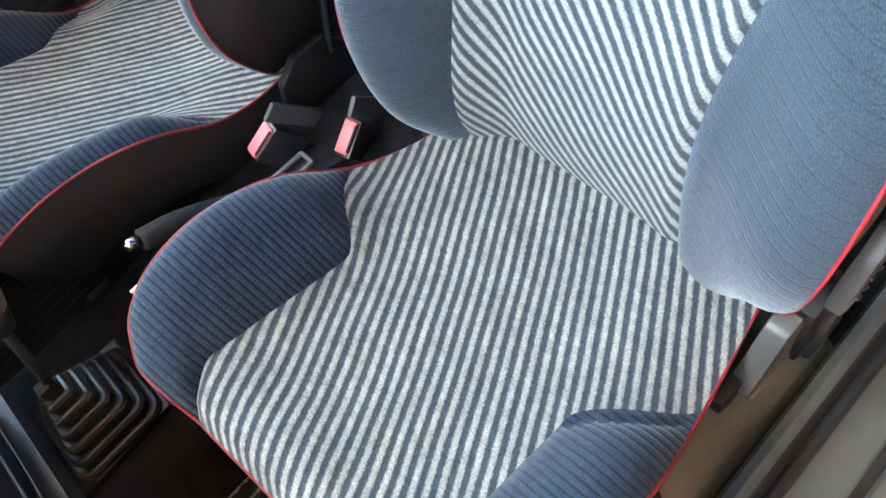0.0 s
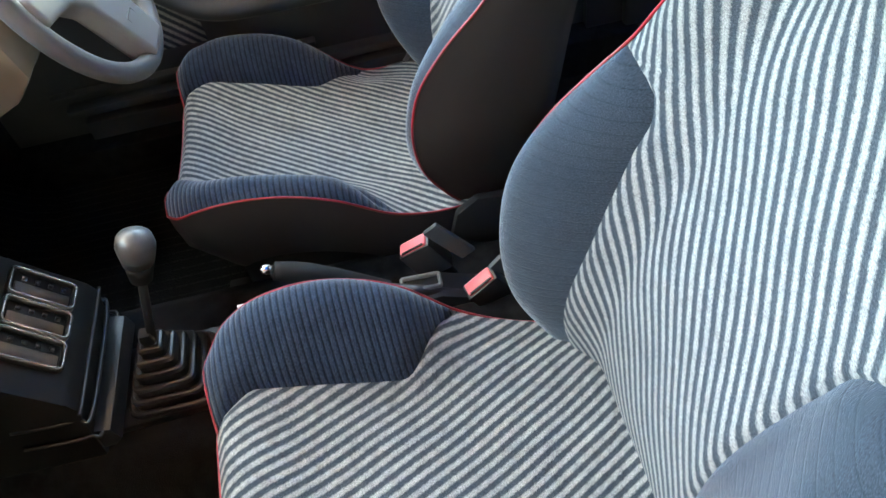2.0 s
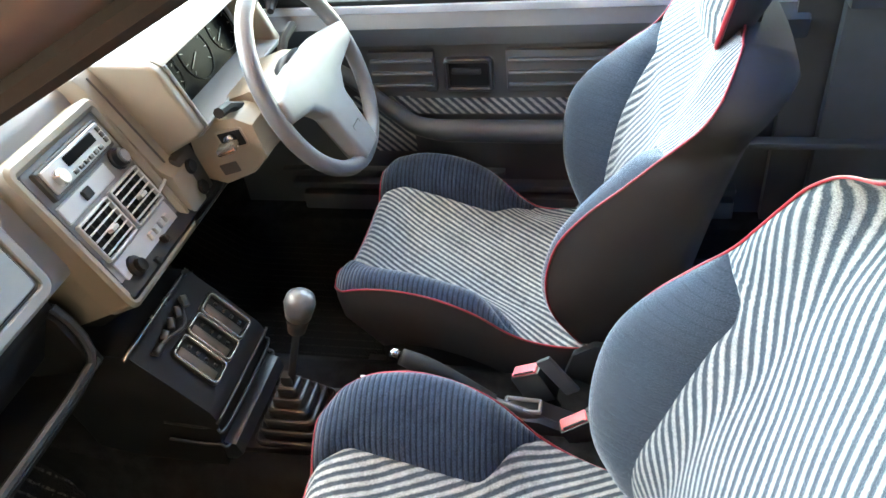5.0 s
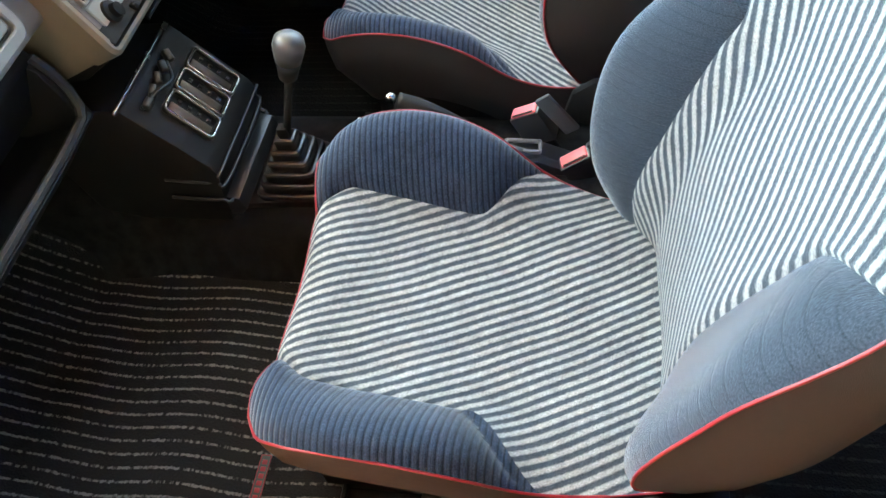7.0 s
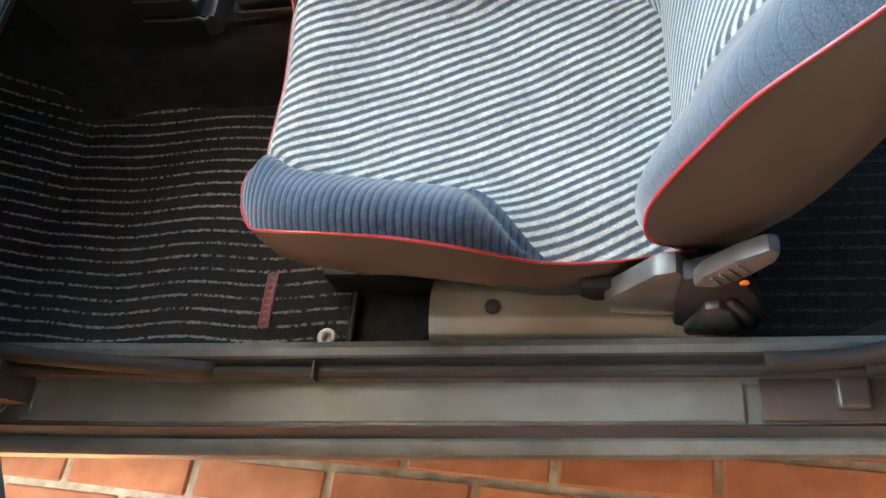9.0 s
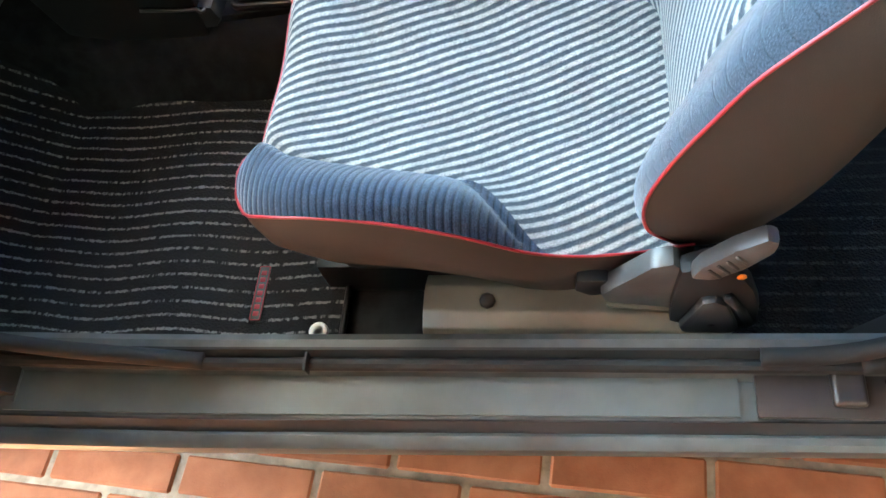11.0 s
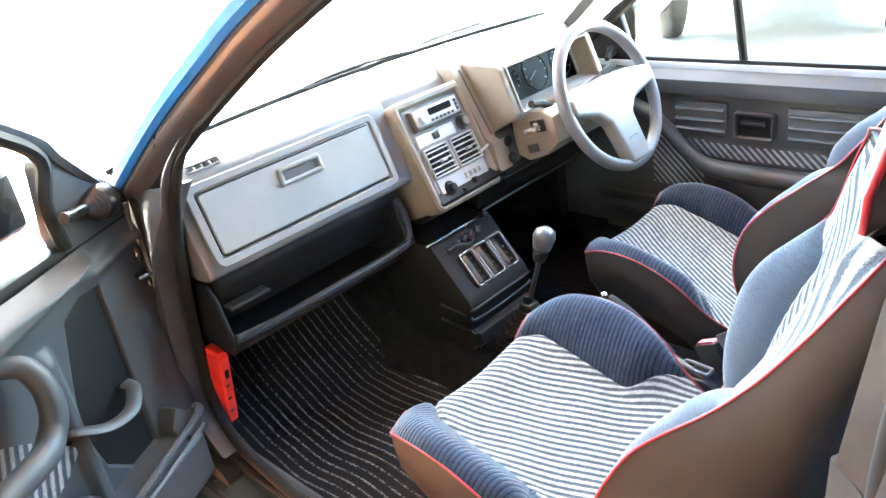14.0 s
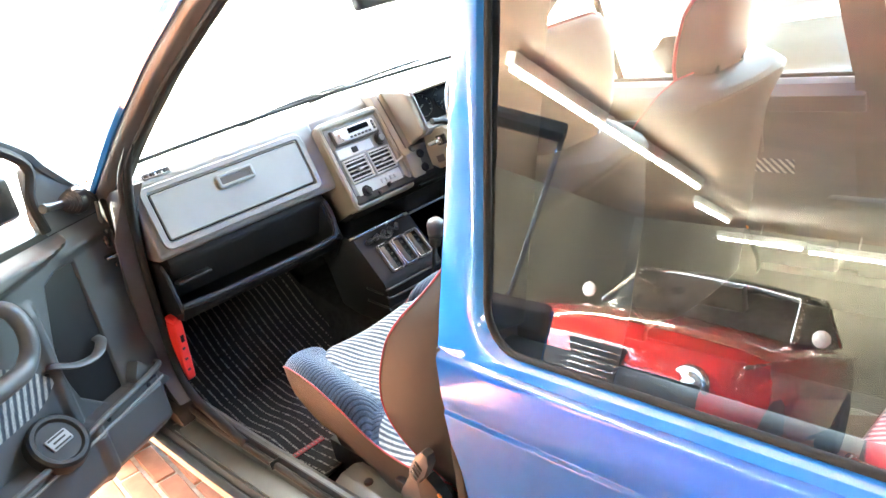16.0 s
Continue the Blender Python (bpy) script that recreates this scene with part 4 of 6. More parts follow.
def seam_b(z, rise=0.0):
    return 0.148 + 0.014 * smooth01((z - 0.5) / 0.3) + (BW(z) - 0.160) * smooth01((z - 0.800 - rise) / 0.058)


CUSHION_SLANT, BACK_SLANT = 0.60, 0.84
def across(w):
    """Cloth drawn round the inner side pad: more of it per width there."""
    return w + 4.0 * max(0.0, w - 0.09) ** 2


def front_seat(at, label, hand, near_edge, far_edge, squat=1.0, wide=1.0, lean=(0.0, 0.0), sag=(0.0, 0.0, 0.0), square=0.0):
    """hand: 1 or -1, the way in which the cloth's stripes slant; wide: width factor; lean: backrest set back at its foot, and more per metre up; sag: far bolster moved forward, down and inward; square: backrest's top wider on each side."""
    seat = thing("front_seat", label, "car seat", at, "front seats")
    def leant(p):
        x, w, z = p
        return (x + lean[0] + lean[1] * max(0.0, z - 0.45), w * wide, z)
    # cushion: middle and two pads
    xs = np.linspace(0, 0.49, 64)
    def rim_z(x, w):
        k = smooth01((0.42 - x) / 0.12) * smooth01(x / 0.05) if w > 0 else 0.0
        return PZ(min(0.49, x + sag[0] * k)) - sag[1] * k
    def out_w(w):
        return w * (wide - sag[2] * (w > 0))
    def ctop(x, w):
        W, a = PW(x), abs(w)
        base = MZ(x) + 0.010 * (a / 0.15) ** 2 * (a < 0.15) + (0.010 if a >= 0.15 else 0)
        q = smooth01((a - 0.125) / max(W - 0.135, 0.01))
        z = base + (rim_z(x, w) - base) * q
        S = seam_c(x)
        if W - S > 0.012:
            r = (a - S) / (W - S)
            if 0 < r < 1:
                z += 0.020 * math.sin(math.pi * r) ** 0.7 * min(1, (W - S) / 0.09)
            z -= 0.006 * math.exp(-((a - S) / 0.006) ** 2)
        z -= 0.03 * smooth01((0.02 - x) / 0.03) * (1 - q)
        z += 0.0022 * math.sin(x * 31 + w * 9) * math.sin(w * 23 + x * 7)
        return z
    def skew(w):
        return 0.055 * max(0.0, w) * (squat == 1.0)
    def patch(name, fa, fb, n, mat, lab, axis_flip=False):
        rows, uvs = [], []
        for x in xs:
            a, b = fa(x), fb(x)
            r = [(x, a + (b - a) * j / (n - 1)) for j in range(n)]
            rows.append([(p - skew(w), out_w(w), ctop(p, w)) for p, w in r])
            uvs.append([(w - hand * CUSHION_SLANT * p, p) for p, w in r])
        return part(name, grid_bm(rows, uvs=uvs), mat, seat, lab)
    near_seam = lambda x: seam_c(x - 0.018) if x > 0.2 else seam_c(x)
    patch("cushion", lambda x: -min(near_seam(x), PW(x)), seam_c, 41, STRIPE, "grey and navy striped velour cushion")
    patch("cushion_bolster", lambda x: -PW(x), lambda x: -min(near_seam(x), PW(x)), 15, CORD, "blue ribbed velour side bolster")
    patch("cushion_bolster", seam_c, PW, 15, CORD, "blue ribbed velour side bolster")
    # piping and skirt round the cushion
    edge = [(0.0, w, ctop(0, w)) for w in np.linspace(-0.20, 0.20, 20)]
    right = [(x, PW(x), rim_z(x, 1)) for x in np.linspace(0.0, 0.49, 50)]
    left = [(x, -PW(x), PZ(x)) for x in np.linspace(0.49, 0.0, 50)]
    loop = [(x - skew(y), out_w(y), z) for x, y, z in left + edge + right]
    part("piping", tube_bm(loop, 0.0018, 8), PIPING, seat, "red edge piping")
    rows = []
    for drop, inn, back in ((0.0, 1.0, 0.0), (0.025, 1.0, 0.0), (0.07, 0.985, 0.004), (0.11, 0.95, 0.03), (0.15, 0.9, 0.05)):
        rows.append([(x + back * (0.3 + 0.7 * smooth01((0.16 - x) / 0.16)), y * inn, max(z - drop, 0.395 - drop * 0.5)) for x, y, z in loop])
    sharp(part("cushion_skirt", grid_bm(rows), VINYL, seat, "taupe vinyl cushion side"), 60)
    part("cushion_base", box_bm((0.06, -0.19, 0.33), (0.47, 0.19, 0.40), 0.02), BLACK, seat, "black seat pan")
    # backrest
    def WB(z):
        return BW(z) + square * smooth01((z - 0.82) / 0.12)
    zs = np.concatenate([np.linspace(0.40, 0.96, 60), np.linspace(0.965, 1.022, 12)])
    def edge_x(z, w):
        return near_edge(z) if w < 0 else far_edge(z)
    def fz(z, w=0.0):
        z2 = z if z < 0.8 else 0.8 + (z - 0.8) * squat
        return z2 + (0.016 * smooth01((z - 0.78) / 0.2) * smooth01((w + 0.12) / 0.25) - 0.012 * smooth01((z - 0.85) / 0.15) if squat == 1.0 else 0.0)
    inner, outer = (seam_in, seam_out) if hand > 0 else (lambda z: seam_b(z) + WB(z) - BW(z), lambda z: seam_b(z, 0.018) + WB(z) - BW(z))
    def bx(z, w):
        W, a = WB(z), abs(w)
        q = smooth01((a - 0.12) / max(W - 0.12, 0.01))
        m = BM_(z) + 0.008 * (1 - (a / 0.15) ** 2 if a < 0.15 else 0)
        x = m + (edge_x(z, w) - m) * q
        S = inner(z) if w * hand > 0 else outer(z)
        if W - S > 0.012:
            r = (a - S) / (W - S)
            if 0 < r < 1:
                x -= 0.018 * math.sin(math.pi * r) ** 0.7 * min(1, (W - S) / 0.08)
            x += 0.006 * math.exp(-((a - S) / 0.006) ** 2)
        return x + 0.002 * math.sin(z * 29 + w * 11) * math.sin(w * 21 - z * 5)
    nseam, fseam = (outer, inner) if hand > 0 else (inner, outer)
    def bpatch(name, fa, fb, n, mat, lab):
        rows, uvs = [], []
        for z in zs:
            a, b = fa(z), fb(z)
            r = [a + (b - a) * j / (n - 1) for j in range(n)]
            rows.append([leant((bx(z, w), w, fz(z, w))) for w in r])
            uvs.append([(hand * (across(hand * w) + 3.2 * max(0.0, z - 0.82) ** 2 * smooth01((hand * w - 0.06) / 0.1)) - hand * BACK_SLANT * z, z * 1.08) for w in r])
        return part(name, grid_bm(rows, uvs=uvs), mat, seat, lab)
    bpatch("backrest", lambda z: -nseam(z), fseam, 41, STRIPE_BACK, "grey and navy striped velour backrest")
    bpatch("backrest_bolster", lambda z: -WB(z), lambda z: -nseam(z), 15, CORD_FLAT, "blue velour side bolster with thin ribs")
    bpatch("backrest_bolster", fseam, BW, 15, CORD_FLAT, "blue velour side bolster with thin ribs")
    rgt = [(far_edge(z), WB(z), fz(z, WB(z))) for z in zs]
    top = [(bx(1.022, w) , w, fz(1.022, w) + 0.004 * math.cos(w / (0.1 + square) * 1.57)) for w in np.linspace(0.095 + square, -0.095 - square, 16)]
    lft = [(near_edge(z), -WB(z), fz(z, -WB(z))) for z in reversed(zs)]
    part("piping", tube_bm([leant(p) for p in rgt + top + lft], 0.0018, 8), PIPING, seat, "red edge piping")
    rows = []
    for z in zs:
        W, r = WB(z), BR(z)
        def half(f):
            d = r - f
            return [(f, W), (f + d * 0.3, W * 1.0), (f + d * 0.62, W * 0.965), (f + d * 0.86, W * 0.9), (r, W * 0.76), (r + 0.006, W * 0.4), (r + 0.008, 0.0)]
        def crest(x, w, f):
            return leant((x, w, fz(z, w) - 0.045 * smooth01((z - 0.93) / 0.092) * max(0.0, (x - f - 0.02) / max(r - f, 0.02)) ** 1.5))
        rows.append([crest(x, w, far_edge(z)) for x, w in half(far_edge(z))] + [crest(x, -w, near_edge(z)) for x, w in reversed(half(near_edge(z))[:-1])])
    sh = grid_bm(rows)
    n = len(rows[0])
    sh.verts.ensure_lookup_table()
    sh.faces.new([sh.verts[len(sh.verts) - n + j] for j in range(n)])
    sh.faces.new([sh.verts[j] for j in range(n)])
    sharp(part("backrest_shell", sh, VINYL, seat, "taupe vinyl backrest shell"), 70)
    # head restraint: striped front, vinyl back, piping
    hr, hu = [], []
    HZ = [(1.025, 0.085, 0.020), (1.04, 0.11, 0.036), (1.08, 0.122, 0.046), (1.13, 0.122, 0.046), (1.18, 0.114, 0.040), (1.205, 0.095, 0.026), (1.212, 0.07, 0.012)]
    front, back_ = [], []
    for z, w, d in HZ:
        z -= 0.042 + 0.06 * (squat < 1)
        cx = 0.632 + (z - 1.0) * 0.25 + lean[0] + lean[1] * 0.55
        front.append([(cx - d * (1 - 0.55 * abs(k) ** 3) , w * k, z) for k in np.linspace(-1, 1, 13)])
        back_.append([(cx - d * 0.45 + d * 1.5 * (1 - abs(k) ** 4), w * k * 1.0, z) for k in np.linspace(-1, 1, 13)])
    hd = part("headrest", grid_bm(front, uvs=[[(p[1], p[2]) for p in r] for r in front], caps=False), STRIPE, seat, "striped velour headrest face")
    part("headrest_shell", grid_bm(back_, caps=True), VINYL, hd, "taupe vinyl headrest shell")
    part("headrest_piping", tube_bm([r[0] for r in front] + front[-1][1:-1] + [r[-1] for r in reversed(front)], 0.004, 8), PIPING, hd, "red piping")
    for y in (-0.05, 0.05):
        part("headrest_post", tube_bm([(0.655 + lean[0] + lean[1] * 0.53, y, 0.93), (0.668 + lean[0] + lean[1] * 0.55, y, 1.02)], 0.006, 8), CHROME, seat)
    # recliner, both sides: arm, pivot and lever
    for s in (-1, 1):
        if s * hand > 0:
            prism("recliner_arm", [(0.40, 0.40), (0.46, 0.37), (0.53, 0.37), (0.54, 0.42), (0.50, 0.47), (0.45, 0.475), (0.415, 0.45)], s * 0.222, s * 0.238, BLACK, seat, 1, 0.006, "black inner recliner cover")
            part("release_lever", tube_bm([(0.50, s * 0.236, 0.44), (0.52, s * 0.244, 0.52), (0.525, s * 0.244, 0.545)], 0.006, 8, squash=0.5), BLACK_SATIN, seat, "thin black release lever")
            continue
        prism("recliner_arm", [(0.388, 0.400), (0.394, 0.380), (0.47, 0.366), (0.480, 0.40), (0.478, 0.455), (0.462, 0.474), (0.440, 0.466), (0.402, 0.418)], s * 0.228, s * 0.254, LEVERGREY, seat, 1, 0.006, "grey plastic recliner cover")
        prism("recliner_hook", [(0.362, 0.412), (0.360, 0.386), (0.378, 0.372), (0.398, 0.378), (0.398, 0.412)], s * 0.226, s * 0.242, BLACK, seat, 1, 0.004, "black hook of the recliner")
        prism("recliner_arm_edge", [(0.396, 0.379), (0.396, 0.374), (0.468, 0.360), (0.468, 0.365)], s * 0.246, s * 0.256, BEIGE_STEEL, seat, 1, 0.001)
        prism("recliner_hub", [(0.468, 0.47), (0.464, 0.40), (0.466, 0.35), (0.476, 0.334), (0.49, 0.328), (0.54, 0.328), (0.555, 0.336), (0.562, 0.352), (0.558, 0.39), (0.545, 0.43), (0.525, 0.47), (0.50, 0.49)], s * 0.238, s * 0.262, BLACK, seat, 1, 0.006, "black recliner hub")
        prism("recliner_hub_cap", [(0.476, 0.352), (0.482, 0.338), (0.536, 0.338), (0.541, 0.352), (0.520, 0.412), (0.508, 0.422), (0.494, 0.418)], s * 0.26, s * 0.272, BLACK_SATIN, seat, 1, 0.005, "black tapered hub cap")
        # Beige strip paints the light on the black cap's lower edge.
        prism("hub_cap_lit_edge", [(0.480, 0.3365), (0.482, 0.332), (0.534, 0.332), (0.536, 0.3365)], s * 0.262, s * 0.271, BEIGE_STEEL, seat, 1, 0.001, "beige strip for the lit lower edge")
        part("hub_screw", lathe_bm([(0.004, 0), (0.004, 0.002), (0.003, 0.003), (0, 0.003)], 10, pose(0.510, s * 0.272, 0.362, -90 * -s, 0, 0)), BLACK, seat)
        part("hub_rib", tube_bm([(0.520, s * 0.266, 0.425), (0.536, s * 0.266, 0.395), (0.552, s * 0.262, 0.350)], 0.006, 8), BLACK, seat)
        prism("recliner_lever", [(0.474, 0.488), (0.482, 0.512), (0.508, 0.545), (0.533, 0.566), (0.545, 0.560), (0.543, 0.540), (0.524, 0.510), (0.498, 0.484)], s * 0.258, s * 0.278, LEVERGREY, seat, 1, 0.006, "worn grey recliner lever")
        part("orange_dot", lathe_bm([(0.005, 0), (0.005, 0.002), (0, 0.003)], 10, pose(0.528, s * 0.262, 0.462, 90 * s, 0, 0)), ORANGE, seat, "small orange dot")
        for k in range(4):
            part("lever_rib", tube_bm([(0.501 + 0.007 * k, s * 0.279, 0.496 + 0.009 * k), (0.489 + 0.007 * k, s * 0.279, 0.511 + 0.009 * k)], 0.0018, 6), LEVERGREY, seat)
    for s in (-1, 1):
        if s > 0 and hand > 0:
            box("care_label", (0.035, 0.2585, 0.535), (0.062, 0.2615, 0.562), WHITE, seat, 0.0008, label="small white sewn label")
        box("seat_rail", (0.02, s * 0.17 - 0.014, 0.262), (0.56, s * 0.17 + 0.014, 0.335), BLACK, seat, 0.004)
    return seat


near_seat = front_seat((0.145, 0.465, 0), "front passenger seat in striped velour with blue bolsters and red piping", 1, BP_OUT, lambda z: BP_IN(z) - 0.005 - 0.05 * max(0.0, z - 0.45), 1.0, 1.0, (0.008, 0.07))
far_seat = front_seat((0.068, 1.136, 0.0), "driver's seat in striped velour with blue bolsters and red piping", -1, BP_DRV, BP_DRV, 0.72, 0.94, sag=(0.035, 0.024, 0.07), square=0.065)
# ---- dashboard ----
dash = thing("dashboard", "grey and tan dashboard with glovebox, centre stack and instruments", "dashboard")
def apart_(name, bm, mat, label="", ang=35, parent=None):
    return sharp(part(name, bm, mat, parent or dash, label), ang)
# passenger side moulding
PROF = [(-0.47, 0.90), (-0.465, 0.948), (-0.43, 0.957), (-0.31, 0.958), (-0.284, 0.954), (-0.262, 0.938), (-0.197, 0.782), (-0.198, 0.768), (-0.214, 0.758), (-0.26, 0.752), (-0.34, 0.752), (-0.47, 0.80)]
apart_("dash_moulding", prism_bm(PROF, 0.178, 0.70, 1, 0.012, 3), GREY, "grey grained dash moulding")
apart_("dash_moulding", prism_bm([(x - 0.01, z) for x, z in PROF], 0.70, 1.42, 1, 0.006, 2), GREY, "grey grained dash moulding")
GU = Vector((-0.363, 0, 0.932))
def glove(y, z):
    return on_plane((-0.196 - (z - 0.803) * 0.39, y, z), (0, 1, 0), GU)
apart_("glovebox_rim", frame_bm(0.455, 0.160, 0.022, 0.016, 0.007, glove(0.4215, 0.857)), GREY, "raised rim round the glovebox")
lid = apart_("glovebox_lid", plate_bm(0.412, 0.116, 0.006, 0.006, glove(0.4215, 0.857)), GREY_LID, "light grey glovebox lid")
apart_("lid_gap", frame_bm(0.418, 0.122, 0.009, 0.003, 0.0012, glove(0.4215, 0.857)), BLACK, "dark gap round the lid")
apart_("handle_frame", frame_bm(0.102, 0.036, 0.007, 0.009, 0.013, glove(0.432, 0.884)), GREY_LID, "raised pull handle", parent=lid)
apart_("handle_recess", plate_bm(0.086, 0.02, 0.003, 0.0075, glove(0.432, 0.884)), VINYL_DARK, "dark handle recess", parent=lid)
vent = apart_("demister_vent", frame_bm(0.07, 0.016, 0.004, 0.003, 0.004, on_plane((-0.272, 0.262, 0.949), (0, 1, 0), (-0.7, 0, 0.7))), GREY)
for k in range(4):
    apart_("vent_slot", plate_bm(0.012, 0.009, 0.001, 0.003, on_plane((-0.272, 0.236 + k * 0.017, 0.949), (0, 1, 0), (-0.7, 0, 0.7))), BLACK, parent=vent)
# underside and parcel shelf
apart_("lower_dash", prism_bm([(-0.228, 0.762), (-0.221, 0.735), (-0.27, 0.64), (-0.50, 0.60), (-0.66, 0.62), (-0.66, 0.80), (-0.30, 0.770)], 0.20, 0.66, 1, 0.008), BLACK, "black underside of the dashboard")
rows = []
for y in np.linspace(0.185, 0.655, 20):
    k = (y - 0.42) / 0.235
    lip = 0.012 * (1 - k ** 8)
    e = 0.02 * abs(k) ** 6
    rows.append([(-0.55, y, 0.602), (-0.30, y, 0.600), (-0.215, y, 0.603 + e), (-0.203, y, 0.612 + lip + e), (-0.196, y, 0.620 + lip + e), (-0.188, y, 0.620 + lip + e), (-0.184, y, 0.615 + lip + e), (-0.190, y, 0.609 + lip * 0.5 + e), (-0.215, y, 0.597), (-0.30, y, 0.588), (-0.55, y, 0.59)])
apart_("parcel_shelf", grid_bm(rows, close_u=True, caps=True), BLACK, "black parcel shelf with rolled lip")
apart_("shelf_lip", tube_bm([(-0.190, y, 0.622 + 0.012 * (1 - ((y - 0.42) / 0.235) ** 8) + 0.02 * abs((y - 0.42) / 0.235) ** 6) for y in np.linspace(0.188, 0.640, 20)] + [(-0.190, 0.650, 0.656), (-0.196, 0.656, 0.68), (-0.208, 0.658, 0.71), (-0.222, 0.656, 0.735)], 0.0075, 8), BLACK_SATIN, "satin rolled shelf lip")
for y0, y1, zb in ((0.178, 0.190, 0.605), (0.642, 0.668, 0.56)):
    apart_("shelf_end", prism_bm([(-0.24, 0.745), (-0.215, 0.72), (-0.198, 0.66), (-0.19, 0.625), (-0.25, zb), (-0.56, zb), (-0.56, 0.745)], y0, y1, 1, 0.006), BLACK, "black shelf end")
apart_("shelf_clip", box_bm((-0.23, 0.20, 0.69), (-0.20, 0.29, 0.698), 0.003), BLACK_SATIN)

apart_("driver_lower_panel", prism_bm([(-0.225, 0.742), (-0.215, 0.70), (-0.222, 0.62), (-0.235, 0.592), (-0.30, 0.585), (-0.42, 0.62), (-0.42, 0.742)], 0.925, 1.40, 1, 0.010, 3), BLACK, "black lower panel on the driver's side")
apart_("lower_panel_lip", tube_bm([(-0.231, y, 0.590) for y in (0.935, 1.1, 1.25, 1.39)], 0.004, 6), BLACK_SATIN)
# centre stack
SU = Vector((-0.41, 0, 0.912))
def stack(u, v, lift=0.0):
    """A pose on the centre stack: u to the driver's side, v up its slope, from its lower corner."""
    m = on_plane((-0.124, 0.693, 0.703), (0, 1, 0), SU)
    return m @ Matrix.Diagonal((0.83, 1.03, 1, 1)) @ Matrix.Translation((u, v, lift))
apart_("stack_frame", frame_bm(0.258, 0.250, 0.02, 0.020, 0.05, stack(0.128, 0.122, -0.046)), TAN, "tan centre stack frame")
apart_("stack_body", box_bm((0.004, 0.004, -0.14), (0.254, 0.244, -0.012), 0.004, 2, stack(0, 0)), TAN, "tan stack housing")
apart_("stack_panel", plate_bm(0.216, 0.212, 0.008, 0.008, stack(0.131, 0.122, -0.013)), GREY, "silver grey control panel")
rad = apart_("radio", plate_bm(0.180, 0.046, 0.003, 0.012, stack(0.129, 0.196, -0.006)), VINYL_DARK, "dark car radio with silver face")
apart_("radio_face", plate_bm(0.168, 0.036, 0.004, 0.004, stack(0.129, 0.197, 0.006)), PANEL, "silver radio face", parent=rad)
apart_("radio_display", plate_bm(0.085, 0.015, 0.002, 0.002, stack(0.142, 0.203, 0.010)), SCREEN, "dark radio display", parent=rad)
apart_("volume_knob", lathe_bm([(0.012, 0), (0.012, 0.010), (0.010, 0.013), (0, 0.013)], 18, stack(0.068, 0.194, 0.010)), CHROME, "silver volume knob", parent=rad)
for k in range(6):
    apart_("radio_button", plate_bm(0.010, 0.006, 0.001, 0.003, stack(0.104 + k * 0.0155, 0.185, 0.010)), BLACK_SATIN, parent=rad)
for k in range(3):
    apart_("radio_button", plate_bm(0.008, 0.008, 0.001, 0.003, stack(0.203, 0.188 + k * 0.0 + 0.009 * k, 0.010)), BLACK_SATIN, parent=rad)
apart_("blank_panel", plate_bm(0.145, 0.028, 0.003, 0.005, stack(0.103, 0.153, -0.006)), PANEL, "pale blank panel")
apart_("hazard_switch", plate_bm(0.022, 0.015, 0.002, 0.008, stack(0.100, 0.153, -0.004)), BLACK, "black hazard switch")
apart_("dial", lathe_bm([(0.017, 0), (0.017, 0.004), (0.0145, 0.006), (0.0135, 0.017), (0.011, 0.019), (0, 0.019)], 20, stack(0.207, 0.155, -0.004)), BLACK_SATIN, "black round dial")
apart_("dial_cap", lathe_bm([(0.0095, 0.0), (0.0095, 0.0015), (0, 0.002)], 18, stack(0.207, 0.155, 0.015)), GREY, "grey dial cap")
apart_("stack_pin", tube_bm([stack(0.225, 0.078, 0.0).translation, stack(0.262, 0.086, 0.006).translation], 0.003, 6), PANEL)
for u in (0.079, 0.180):
    v = apart_("air_vent", frame_bm(0.092, 0.066, 0.004, 0.004, 0.010, stack(u, 0.100, -0.006)), PANEL, "grey air vent")
    apart_("vent_back", plate_bm(0.084, 0.058, 0.002, 0.0015, stack(u, 0.100, -0.0055)), BLACK, parent=v)
    for k in range(5):
        apart_("slat", box_bm((-0.041, -0.0014, -0.002), (0.041, 0.0014, 0.003), 0.0006, 1, stack(u, 0.077 + k * 0.0115, 0.001) @ pose(0, 0, 0, -12)), PANEL, parent=v)
    for k in (-1, 0, 1):
        apart_("vane", box_bm((-0.001, -0.029, -0.004), (0.001, 0.029, 0.001), 0.0, 1, stack(u + 0.021 * k, 0.1, 0.0)), BLACK_SATIN, parent=v)
    apart_("vent_tab", box_bm((-0.009, -0.003, 0), (0.009, 0.003, 0.012), 0.001, 1, stack(u, 0.098, 0.003)), PANEL, parent=v)
heat = apart_("heater_panel", plate_bm(0.19, 0.048, 0.003, 0.004, stack(0.131, 0.040, -0.006)), PANEL, "heater control panel")
apart_("heater_knob", lathe_bm([(0.018, 0), (0.017, 0.006), (0.011, 0.009), (0.010, 0.018), (0, 0.019)], 18, stack(0.068, 0.036, -0.003)), BLACK, "black heater knob", parent=heat)
for k in range(4):
    apart_("heater_button", plate_bm(0.013, 0.012, 0.001, 0.007, stack(0.142 + k * 0.0185, 0.046, -0.003)), PANEL, parent=heat)
